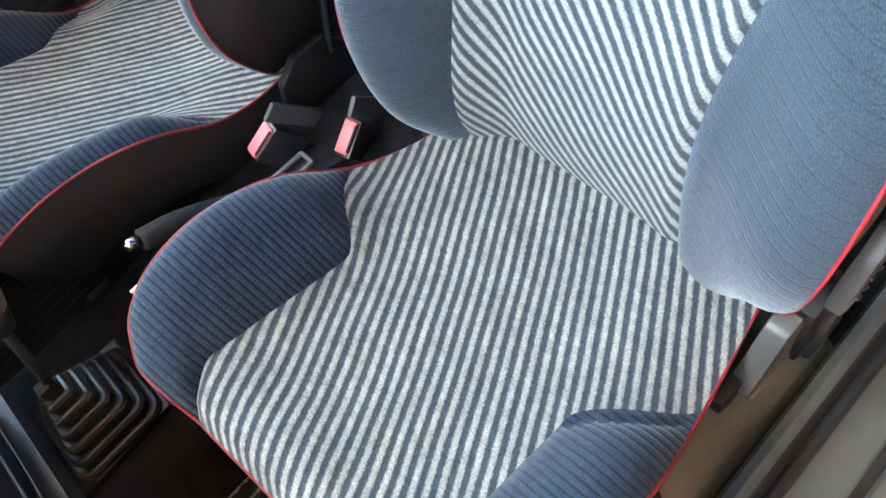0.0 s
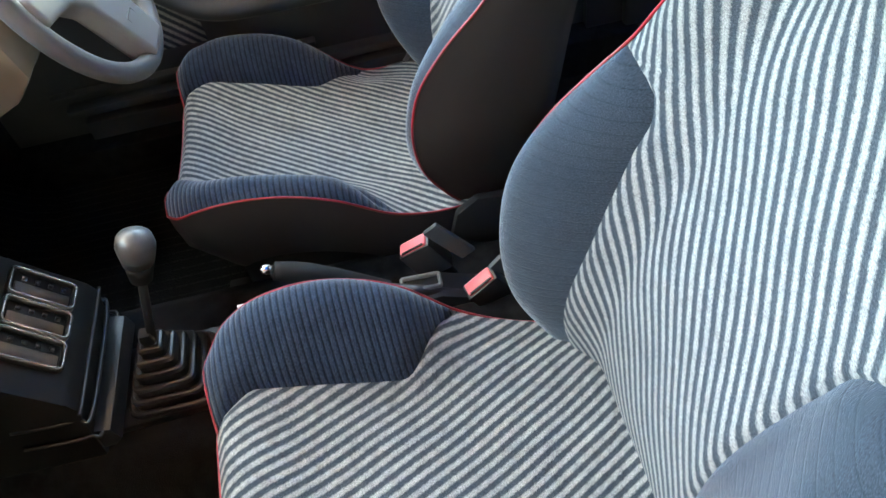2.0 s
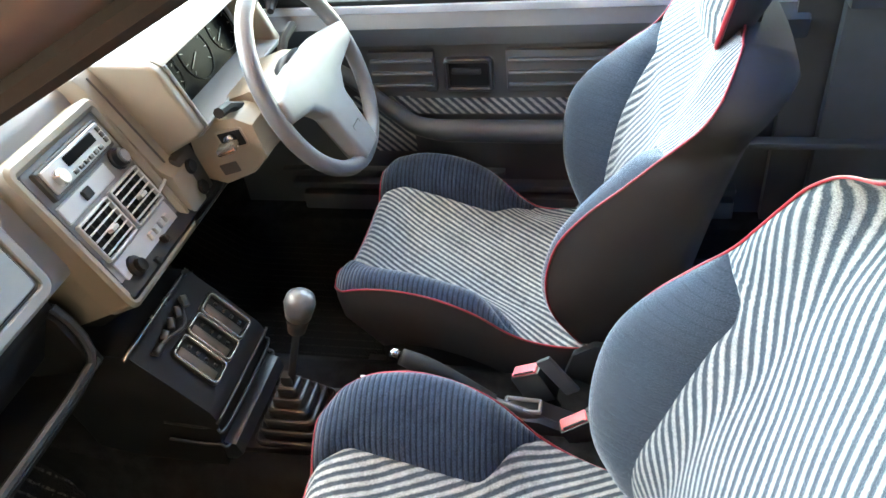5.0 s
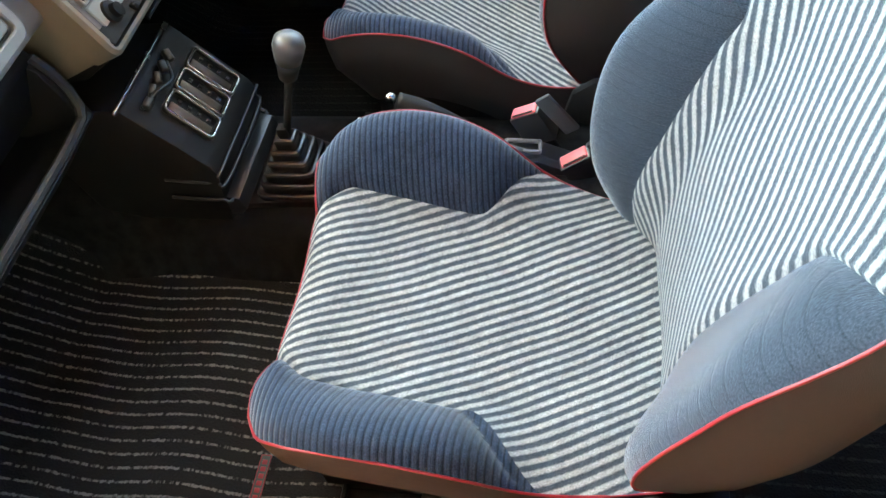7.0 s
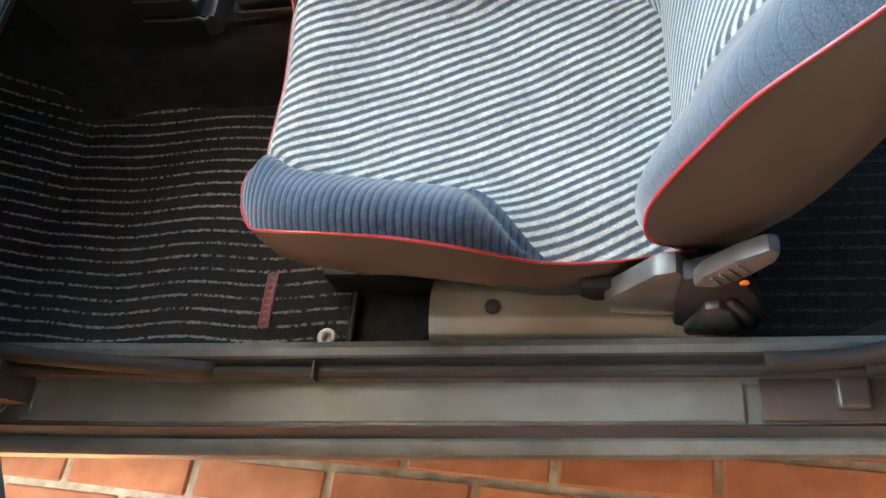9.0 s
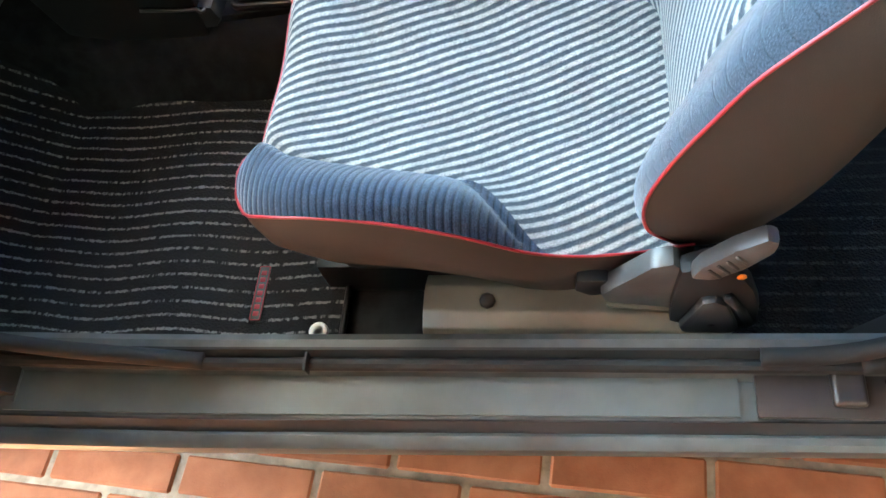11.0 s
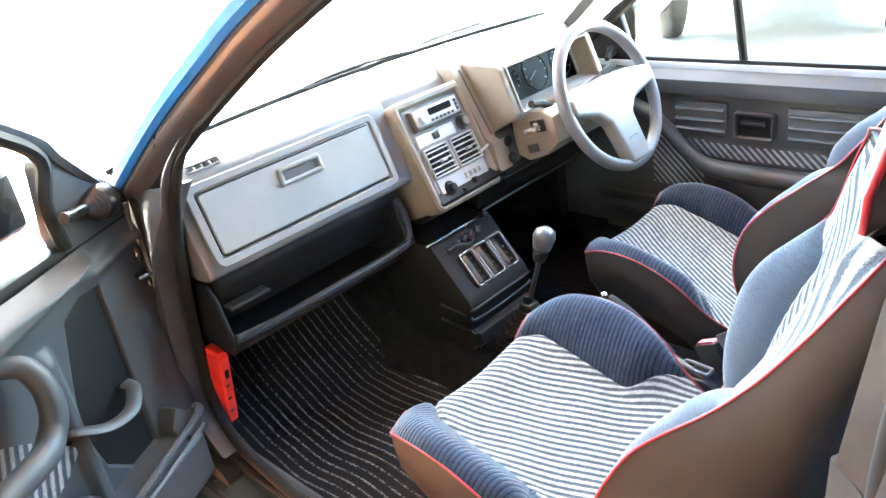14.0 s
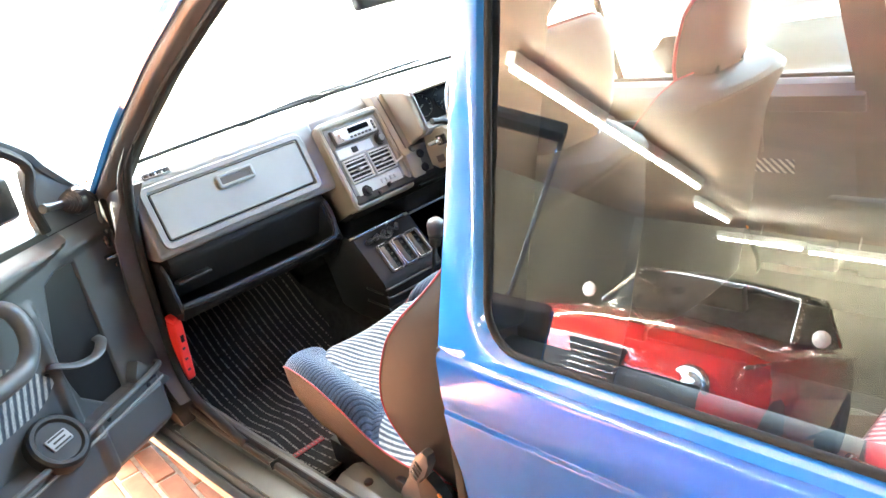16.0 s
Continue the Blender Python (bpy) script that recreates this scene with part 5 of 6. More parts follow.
for k in range(2):
    apart_("heater_slot", plate_bm(0.06, 0.003, 0.001, 0.001, stack(0.155, 0.018 + k * 0.011, -0.0022)), BLACK, parent=heat)
    apart_("heater_slider", box_bm((-0.006, -0.006, 0), (0.006, 0.006, 0.014), 0.002, 1, stack(0.105 + k * 0.05, 0.018 + k * 0.011, -0.002)), BLACK, parent=heat)

# driver's side: tan cheek, binnacle, switches, column
apart_("tan_cheek", prism_bm([(-0.30, 0.960), (-0.245, 0.958), (-0.232, 0.940), (-0.160, 0.800), (-0.140, 0.788), (-0.122, 0.715), (-0.145, 0.700), (-0.30, 0.74)], 0.905, 0.953, 1, 0.006), TAN, "tan panel beside the stack")
apart_("cheek_groove", tube_bm([(-0.2365, 0.926, 0.950), (-0.2265, 0.926, 0.932), (-0.1595, 0.926, 0.803)], 0.0018, 6), VINYL_DARK, "dark groove beside the stack")
BN = [(-0.40, 0.945), (-0.26, 0.962), (-0.146, 0.958), (-0.130, 0.948), (-0.092, 0.846), (-0.100, 0.836), (-0.168, 0.800), (-0.30, 0.79), (-0.40, 0.80)]
for y0, y1 in ((0.945, 0.967), (1.285, 1.307)):
    apart_("binnacle_side", prism_bm(BN, y0, y1, 1, 0.007, 3), TAN, "tan instrument hood side")
apart_("binnacle_top", prism_bm([(-0.40, 0.943), (-0.26, 0.963), (-0.145, 0.959), (-0.128, 0.950), (-0.14, 0.943), (-0.26, 0.950), (-0.40, 0.93)], 0.962, 1.29, 1, 0.003), TAN, "tan instrument hood top")
apart_("binnacle_sill", prism_bm([(-0.093, 0.850), (-0.089, 0.842), (-0.105, 0.828), (-0.20, 0.80), (-0.30, 0.80), (-0.30, 0.83), (-0.185, 0.853)], 0.962, 1.29, 1, 0.004), GREY_LID, "pale instrument hood sill")
# Light grey tube drawn in place of the highlight on the hood's edge.
apart_("hood_highlight", tube_bm([(-0.129, 0.966, 0.950), (-0.091, 0.966, 0.848), (-0.090, 1.0, 0.848), (-0.090, 1.286, 0.848)], 0.0035, 8), GREY_LID, "pale tube drawing the highlight round the instrument opening")
BU = Vector((-0.35, 0, 0.94))
def cluster(u, v, lift=0.0):
    return on_plane((-0.172, 1.126, 0.897), (0, 1, 0), BU) @ Matrix.Translation((u, v, lift))
clu = apart_("instrument_panel", plate_bm(0.296, 0.118, 0.004, 0.004, cluster(0, 0)), SCREEN, "smoked dark instrument cluster")
apart_("cluster_frame", frame_bm(0.312, 0.134, 0.010, 0.007, 0.008, cluster(0, 0)), GREY_LID, "pale grey frame round the instruments")
for u, r in ((-0.10, 0.034), (-0.005, 0.045), (0.10, 0.04)):
    apart_("gauge_ring", frame_bm(2 * r, 2 * r, r * 0.99, 0.0012, 0.002, cluster(u, 0, 0.004)), BLACK, parent=clu)
    for k in range(9):
        a = radians(220 - k * 32)
        apart_("gauge_tick", box_bm((r * 0.74, -0.0008, 0), (r * 0.92, 0.0008, 0.001), 0, 1, cluster(u, 0, 0.004) @ Matrix.Rotation(a, 4, "Z")), BLACK_SATIN, parent=clu)
    apart_("gauge_needle", box_bm((-0.004, -0.0009, 0.001), (r * 0.75, 0.0009, 0.002), 0, 1, cluster(u, 0, 0.004) @ Matrix.Rotation(radians(205), 4, "Z")), BLACK_SATIN, parent=clu)
apart_("switch_strip", prism_bm([(-0.158, 0.806), (-0.145, 0.802), (-0.124, 0.712), (-0.15, 0.700)], 0.932, 0.986, 1, 0.004), VINYL_DARK, "dark brown switch strip")
for x, z in ((-0.1385, 0.778), (-0.129, 0.738)):
    apart_("round_switch", lathe_bm([(0.013, 0), (0.013, 0.004), (0.010, 0.007), (0.006, 0.006), (0, 0.005)], 18, on_plane((x, 0.955, z), (0, 1, 0), (-0.23, 0, 0.97))), BLACK, "black round switch")
apart_("lower_driver_dash", prism_bm([(-0.12, 0.72), (-0.13, 0.70), (-0.20, 0.655), (-0.45, 0.62), (-0.6, 0.65), (-0.6, 0.80), (-0.25, 0.80)], 0.70, 1.42, 1, 0.008), BLACK, "black lower dash")
apart_("knee_strip", tube_bm([(-0.155, 0.94, 0.687), (-0.155, 1.41, 0.687)], 0.006, 8), BLACK_SATIN)
# column shroud with ignition lock
CD = Vector((0.917, 0, 0.398))
apart_("column_shroud", prism_bm([(-0.16, 0.83), (-0.05, 0.865), (0.0, 0.868), (0.008, 0.80), (-0.03, 0.755), (-0.06, 0.738), (-0.16, 0.735)], 1.045, 1.215, 1, 0.014), TAN, "tan steering column shroud")
apart_("lock_housing", prism_bm([(-0.145, 0.835), (-0.055, 0.850), (-0.024, 0.838), (-0.012, 0.778), (-0.045, 0.745), (-0.10, 0.722), (-0.145, 0.735)], 0.985, 1.06, 1, 0.008), TAN, "tan ignition lock housing")
SIDE = on_plane((-0.066, 0.985, 0.812), (1, 0, 0.25), (-0.25, 0, 1))
apart_("lock_recess", frame_bm(0.052, 0.036, 0.005, 0.004, 0.002, SIDE), TAN)
apart_("lock_plate", plate_bm(0.044, 0.028, 0.003, 0.0012, SIDE), BLACK, "black lock recess")
apart_("ignition_barrel", lathe_bm([(0.011, 0), (0.011, 0.010), (0.008, 0.013), (0, 0.014)], 18, SIDE), CHROME, "metal ignition lock")
apart_("ignition_key", box_bm((-0.016, -0.006, 0.012), (0.016, 0.006, 0.046), 0.004, 2, SIDE @ pose(0, 0, 0, 0, 12, 0)), CHROME, "metal ignition key")
apart_("lock_slot", plate_bm(0.034, 0.020, 0.002, 0.0012, on_plane((-0.085, 0.985, 0.756), (1, 0, 0.3), (-0.3, 0, 1))), VINYL_DARK, "dark brown blank")
for s in (-1, 1):
    apart_("column_stalk", tube_bm([(-0.06, 1.13 + s * 0.08, 0.835), (-0.065, 1.13 + s * 0.13, 0.862), (-0.06, 1.13 + s * 0.17, 0.872)], 0.009, 8), BLACK, "black column stalk")

# rear view mirror
rvm = thing("rear_view_mirror", "black framed rear view mirror below the roof", "mirror")
part("mirror_case", box_bm((-0.02, -0.10, -0.024), (0.02, 0.10, 0.024), 0.013, 3, pose(0.05, 0.82, 1.232, 0, -12, 0)), BLACK, rvm)
part("mirror_stem", tube_bm([(0.06, 0.80, 1.23), (0.16, 0.80, 1.275)], 0.008, 8), BLACK, rvm)

# ---- steering wheel ----
wheel = thing("steering_wheel", "grey steering wheel with a broad pad and two spokes", "steering wheel")
WM = on_plane((0.023, 1.133, 0.845), (0, 1, 0), (-0.398, 0, 0.917))
rim = [(0.167 * math.cos(a), 0.167 * math.sin(a), 0.012) for a in np.linspace(0, 2 * math.pi, 64, endpoint=False)]
b = tube_bm(rim, 0.0145, 12, True)
b.transform(WM)
part("rim", b, mottled("grey leather grain rim", (0.11, 0.11, 0.115), 0.38, grain=500, relief=0.4), wheel, "grey grained rim")
WPAD = mottled("grey wheel pad", (0.2, 0.2, 0.2), 0.42, grain=600, relief=0.35, spread=0.1)
pad = [(-0.164, -0.010), (-0.161, 0.028), (-0.08, 0.043), (0.0, 0.047), (0.08, 0.043), (0.161, 0.028), (0.164, -0.010), (0.075, -0.030), (0.046, -0.058), (0.037, -0.164), (-0.037, -0.164), (-0.046, -0.058), (-0.075, -0.030)]
b = prism_bm(pad, -0.012, 0.026, 2, 0.010, 3)
for v in b.verts:
    r = math.hypot(v.co.x, v.co.y)
    v.co.z -= 0.16 * max(0, 0.10 - r) ** 1 * 0.3 - (0.006 if r > 0.12 else 0)
b.transform(WM)
sharp(part("pad", b, WPAD, wheel, "grey T-shaped pad"), 45)
part("badge", frame_bm(0.034, 0.034, 0.003, 0.003, 0.003, WM @ Matrix.Translation((0, -0.122, 0.026))), VINYL_DARK, wheel, "square moulded badge")
part("hub", lathe_bm([(0.03, -0.06), (0.05, -0.03), (0.055, 0.0), (0, 0.0)], 20, WM), BLACK, wheel)

# ---- lower console ----
cons = thing("centre_console", "black lower console with three switch pockets", "console")
PRF = [(-0.172, 0.621), (-0.158, 0.619), (-0.061, 0.505), (-0.053, 0.486), (-0.062, 0.44), (-0.068, 0.37), (-0.30, 0.37), (-0.36, 0.62)]
sharp(part("console_body", prism_bm(PRF, 0.674, 0.882, 1, 0.012), BLACK, cons, "black console moulding"), 35)
CU = Vector((-0.64, 0, 0.768))
def consm(y, s, lift=0.0):
    """A pose on the sloping face: s runs up the slope from its lower edge."""
    return on_plane((-0.042 - 0.64 * s, y, 0.482 + 0.768 * s), (0, 1, 0), CU) @ Matrix.Translation((0, 0, lift))
for y in (0.742, 0.792, 0.842):
    p = sharp(part("switch_pocket", frame_bm(0.049, 0.090, 0.010, 0.006, 0.009, consm(y, 0.087)), BLACK_SATIN, cons, "glossy framed switch pocket"), 35)
    part("edge_trim", frame_bm(0.045, 0.086, 0.009, 0.0022, 0.0098, consm(y, 0.087)), CHROME, p)
    part("pocket_floor", plate_bm(0.038, 0.078, 0.002, 0.001, consm(y, 0.087, 0.0)), BLACK, p)
    part("insert", box_bm((-0.019, -0.036, 0.001), (0.000, 0.036, 0.005), 0.001, 1, consm(y, 0.087, 0.0)), INSERT, p, "brown blank insert")
    for k in range(4):
        part("contact", box_bm((0.006, -0.030 + 0.017 * k, 0.001), (0.012, -0.024 + 0.017 * k, 0.004), 0.0, 1, consm(y, 0.087, 0.0)), BLACK_SATIN, p)
part("console_edge", tube_bm([(-0.053, 0.671, 0.486), (-0.053, 0.684, 0.484), (-0.053, 0.872, 0.484), (-0.053, 0.885, 0.486)], 0.003, 6), BLACK_SATIN, cons)
part("console_ledge", box_bm((-0.006, 0.666, -0.004), (0.0, 0.880, 0.004), 0.001, 1, pose(-0.158, 0, 0.621)), CHROME, cons)
for k in range(5):
    part("wire_plug", box_bm((0, 0, 0), (0.012, 0.02, 0.012), 0.003, 2, pose(-0.140, 0.700 + k * 0.026, 0.600, 10 * k, 20, 15 * k)), BLACK_SATIN, cons)
part("wire_loop", tube_bm(spline([(-0.14, 0.70, 0.602), (-0.125, 0.73, 0.608), (-0.12, 0.77, 0.597), (-0.135, 0.80, 0.608)], 20), 0.003, 6), BLACK_SATIN, cons, "loose black wire")
sharp(part("console_step", prism_bm([(-0.065, 0.43), (-0.042, 0.425), (-0.036, 0.40), (-0.05, 0.385), (-0.08, 0.385)], 0.678, 0.876, 1, 0.004), BLACK_SATIN, cons, "chamfered console step"), 35)
for zz, yo in ((0.470, 0.0), (0.435, 0.006)):
    part("console_ridge", tube_bm(spline([(-0.15, 0.674 - yo, zz + 0.004), (-0.10, 0.674 - yo, zz), (-0.066, 0.678 - yo, zz - 0.004), (-0.052, 0.690, zz - 0.012), (-0.052, 0.864, zz - 0.012), (-0.066, 0.878 + yo, zz - 0.004), (-0.10, 0.882 + yo, zz)], 40), 0.003, 6), BLACK_SATIN, cons)

# ---- gear lever ----
gear = thing("gear_lever", "gear lever with a silver topped knob and stepped rubber gaiter", "gear lever")
sharp(part("gaiter_frame", prism_bm([(-0.053, 0.700), (0.098, 0.708), (0.095, 0.845), (-0.056, 0.838)], 0.372, 0.388, 2, 0.004), BLACK_SATIN, gear, "black gaiter frame"), 35)
rows = []
tiers = []
for k in range(6):
    w0, z0 = 0.063 - 0.0092 * k, 0.388 + 0.0165 * k
    tiers += [(w0, z0), (w0 + 0.001, z0 + 0.006), (w0 - 0.001, z0 + 0.0105), (w0 - 0.004, z0 + 0.012), (w0 - 0.0085, z0 + 0.0105), (w0 - 0.0095, z0 + 0.008)]
for w, z in tiers + [(0.010, 0.49), (0.008, 0.50)]:
    rr = rounded_rect(2 * w, 2 * w, w * 0.3, 4)
    rows.append([(0.030 + x, 0.769 + y, z) for x, y in rr])
sharp(part("gaiter", grid_bm(rows, close_u=True, caps=True), BLACK_SATIN, gear, "stepped black rubber gaiter"), 30)
part("shaft", tube_bm([(0.030, 0.769, 0.47), (0.069, 0.777, 0.60)], 0.006, 10), RUBBER, gear)
KM = on_plane((0.067, 0.776, 0.592), (1, 0, -0.3), (0, 1, -0.07))
part("knob", lathe_bm([(0.010, 0), (0.014, 0.004), (0.0165, 0.02), (0.0195, 0.036)], 24, KM), RUBBER, gear, "black lower knob")
part("knob_cap", lathe_bm([(0.0196, 0.035), (0.0225, 0.050), (0.0242, 0.062), (0.0215, 0.074), (0.013, 0.081), (0, 0.0835)], 24, KM), KNOBSILVER, gear, "silver knob cap")

# ---- handbrake and belt buckles ----
hb = thing("handbrake", "black handbrake lever between the seats", "handbrake")
part("grip", tube_bm(spline([(0.220, 0.800, 0.528), (0.27, 0.800, 0.500), (0.36, 0.800, 0.435)], 16), lambda s: 0.0135 + 0.003 * math.sin(s * 3.1), 12), RUBBER, hb, "black ribbed grip")
part("button", lathe_bm([(0.008, 0), (0.008, 0.012), (0.006, 0.016), (0, 0.017)], 12, on_plane((0.218, 0.800, 0.529), (0, 1, 0), (0.49, 0, 0.87)) @ pose(0, 0, 0, 180)), CHROME, hb, "metal release button")
part("lever", tube_bm([(0.35, 0.80, 0.44), (0.50, 0.80, 0.37)], 0.009, 8), BLACK_SATIN, hb)
sharp(part("lever_cover", prism_bm([(0.375, 0.35), (0.372, 0.395), (0.40, 0.411), (0.435, 0.409), (0.50, 0.38), (0.50, 0.35)], 0.785, 0.835, 1, 0.006), BLACK_SATIN, hb, "satin black cover"), 35)
part("slotted_bracket", frame_bm(0.062, 0.03, 0.006, 0.006, 0.006, on_plane((0.408, 0.812, 0.416), (1, 0, -0.05), (0, 1, 0))), GREY, hb, "grey slotted bracket")
for y, x, z, yaw, nm in ((0.790, 0.494, 0.414, 12, "passenger's"), (0.856, 0.412, 0.450, -8, "driver's")):
    bk = thing("belt_buckle", "seat belt buckle with red button, " + nm + " side", "belt buckle", group="belt buckles")
    bk.matrix_world = pose(x, y, z, 0, -28, yaw)
    sharp(part("case", box_bm((-0.028, -0.014, -0.06), (0.026, 0.014, 0.004), 0.004), BLACK_SATIN, bk, "black buckle case"), 35)
    part("button", box_bm((-0.024, -0.011, -0.002), (0.022, 0.011, 0.008), 0.003), BUCKLE, bk, "faded red release button")
    part("slot", box_bm((-0.02, -0.0115, 0.0065), (0.018, -0.008, 0.0085), 0.0005), BLACK, bk)
    part("stalk", box_bm((-0.012, -0.006, -0.14), (0.014, 0.006, -0.05), 0.003), BLACK, bk)
    sharp(part("bracket", box_bm((0.028, -0.004, -0.07), (0.056, 0.004, 0.012), 0.003, 2, pose(0, 0, 0, 0, -10, 0)), DOORTRIM, bk, "grey stalk sleeve"), 35)

# ---- floor mats, runner box, rear bench ----
mat_ = thing("floor_mat", "black floor mat with fine pale stripes, in the passenger footwell", "floor mat")
rows, uvs = [], []
for s in np.linspace(0, 1, 40):
    x = 0.195 - s * 0.84
    z = 0.268 + 0.0 + max(0, -0.33 - x) * 0.75
    ys = np.linspace(0.179, 0.655, 30)
    rows.append([(x, y, z + 0.008 + 0.02 * smooth01((0.21 - y) / 0.04) * smooth01((-0.02 - x) / 0.1) + 0.004 * math.sin(x * 19 + y * 7) * smooth01(-x * 4) + 0.02 * smooth01((y - 0.60) / 0.06)) for y in ys])
    uvs.append([(y + 0.004 * math.sin(x * 25), x) for y in ys])
mb = grid_bm(rows, uvs=uvs)
part("mat_surface", mb, MAT, mat_, "ribbed black pile")
part("edging", tube_bm(rows[0], 0.005, 6), BLACK, mat_, "black sewn edge")
part("edging", tube_bm([r[0] for r in rows], 0.005, 6), BLACK, mat_, "black sewn edge")
part("eyelet", lathe_bm([(0.006, 0), (0.006, 0.004), (0.010, 0.006), (0.013, 0.004), (0.0135, 0)], 20, pose(0.163, 0.212, 0.279)), WHITE, mat_, "white eyelet")
lab = part("sewn_label", plate_bm(0.016, 0.084, 0.002, 0.002, pose(0.066, 0.270, 0.277)), VINYL_DARK, mat_, "dark sewn label with a red border")
part("label_border", frame_bm(0.016, 0.084, 0.002, 0.0012, 0.0028, pose(0.066, 0.270, 0.277)), PIPING, lab)
for k in range(7):
    part("label_bar", box_bm((-0.004, -0.0035, 0), (0.004, 0.0035, 0.0028), 0.0005, 1, pose(0.066, 0.238 + k * 0.0105, 0.277)), PIPING, lab)
rmat = thing("rear_floor_mat", "black striped rear floor mat behind the seat", "floor mat")
xs_ = np.linspace(0.62, 1.1, 8)
part("mat_surface", grid_bm([[(x, y, 0.272) for y in np.linspace(0.18, 0.64, 10)] for x in xs_], uvs=[[(y, x) for y in np.linspace(0.18, 0.64, 10)] for x in xs_]), MAT_SHADED, rmat)
dmat = thing("driver_floor_mat", "black striped floor mat in the driver's footwell", "floor mat")
part("mat_surface", grid_bm([[(x, y, 0.272 + max(0, -0.33 - x) * 0.75) for y in np.linspace(0.98, 1.42, 10)] for x in np.linspace(0.15, -0.6, 16)], uvs=[[(y, x) for y in np.linspace(0.98, 1.42, 10)] for x in np.linspace(0.15, -0.6, 16)]), MAT_SHADED, dmat)
rib = thing("seat_crossmember", "beige painted steel seat crossmember beside the sill", "crossmember")
sharp(part("steel_box", prism_bm([(0.168, 0.262), (0.170, 0.30), (0.178, 0.325), (0.192, 0.343), (0.212, 0.352), (0.245, 0.354), (0.265, 0.345), (0.28, 0.30), (0.282, 0.262)], 0.32, 0.66, 0, 0.003), BEIGE_STEEL, rib, "rounded beige steel box"), 50)
sharp(part("weld_flange", prism_bm([(0.160, 0.262), (0.160, 0.270), (0.30, 0.270), (0.30, 0.262)], 0.308, 0.672, 0, 0.002), BEIGE_STEEL, rib, "flat weld flange"), 35)
for x in (0.40, 0.58):
    part("bolt", lathe_bm([(0.010, 0), (0.010, 0.004), (0.006, 0.008), (0, 0.008)], 8, pose(x, 0.225, 0.353)), BROWNSTEEL, rib)

bench = thing("rear_bench", "rear bench seat in striped velour with dark sides", "rear seat")
bx0 = 1.12
rows = [[(x, y, 0.45 + 0.03 * math.sin((x - bx0) * 5) - 0.15 * smooth01((bx0 + 0.04 - x) / 0.05)) for y in np.linspace(0.22, 1.38, 24)] for x in np.linspace(bx0, 1.60, 16)]
part("cushion", grid_bm(rows, uvs=[[(p[1], p[0]) for p in r] for r in rows]), STRIPE, bench, "striped rear cushion")
rows = [[(1.56 + s * 0.20 + 0.03 * abs(k) ** 3, YC + k * 0.58, 0.44 + s * 0.46) for k in np.linspace(-1, 1, 24)] for s in np.linspace(0, 1, 14)]
part("backrest", grid_bm(rows, uvs=[[(p[1], p[2]) for p in r] for r in rows]), STRIPE, bench, "striped rear backrest")
part("bench_base", box_bm((1.13, 0.22, 0.26), (1.75, 1.38, 0.42), 0.02), VINYL_DARK, bench)
part("bench_back", box_bm((1.70, 0.2, 0.44), (1.90, 1.40, 0.88), 0.02, 2), VINYL_DARK, bench)

# red tool clipped beside the footwell
ext = thing("red_holder", "bright red plastic holder with printed bars, in the footwell side", "holder")
ext.matrix_world = pose(-0.291, 0.174, 0.503, 0, 10, 12)
sharp(part("case", box_bm((-0.02, -0.012, -0.085), (0.022, 0.014, 0.085), 0.007, 3), RED, ext), 35)
for k in range(3):
    part("slot", box_bm((0.0205, -0.006, -0.055 + k * 0.032), (0.0235, 0.002, -0.049 + k * 0.032), 0.0), VINYL_DARK, ext)
sharp(part("cap", box_bm((-0.0185, -0.0105, 0.084), (0.0205, 0.0125, 0.098), 0.004, 2), RED, ext), 35)
part("slot", box_bm((0.02, -0.004, 0.03), (0.0235, 0.006, 0.05), 0.001), BLACK, ext)

# side trim of the near footwell
kick = thing("kick_panel", "black carpeted kick panel beside the footwell", "trim", kind="structure")
part("panel", box_bm((-0.74, 0.135, 0.26), (-0.335, 0.156, 0.76), 0.006), CARPET, kick)
# ---- hall behind the camera, partly seen in the quarter window, with unseen light blockers ----
HALLWALL = mottled("grey brown hall wall", (0.19, 0.172, 0.142), 0.85, scale=0.8, spread=0.12, grain=40, relief=0.2)
BROWNWALL = mottled("red brown wall", (0.26, 0.10, 0.06), 0.8, scale=1.2, spread=0.2, grain=40, relief=0.3)
CEIL = mottled("brown timber ceiling", (0.24, 0.165, 0.115), 0.7, scale=2, spread=0.25, grain=60, relief=0.3)
wall_back = box("wall_back", (-8, -13.6, 0), (12, -13.3, 4.0), HALLWALL, None, 0.0)
tagged(wall_back, "grey brown painted hall wall", "wall", kind="structure")
# Unseen cover over the car: keeps overhead sky out, open to front and far side.
ceiling = box("ceiling", (-1.35, -2.004, 3.3), (12, 2.6, 3.5), CEIL, None, 0.0)
tagged(ceiling, "unseen brown ceiling added over the car to block the sky", "ceiling", kind="structure")
ceiling_2 = box("ceiling_2", (-8, -13.6, 2.75), (12, -2.104, 2.95), CEIL, None, 0.0)
tagged(ceiling_2, "unseen brown ceiling added over the car to block the sky over the parked cars", "ceiling", kind="structure")
# Added to stop sky light leaking between the two ceiling heights.
slit_blocker = box("slit_blocker", (-8, -2.1, 2.6), (12, -2.004, 3.5), BROWNWALL, None, 0.01)
tagged(slit_blocker, "red brown beam added to close the slit between the ceilings", "beam", kind="structure")
# Unseen front edge of the added cover over the car.
fascia = box("fascia", (-1.5, -2.0, 3.05), (-1.35, 2.6, 3.6), BROWNWALL, None, 0.01)
tagged(fascia, "unseen red brown fascia added at the front of that ceiling", "beam", kind="structure")
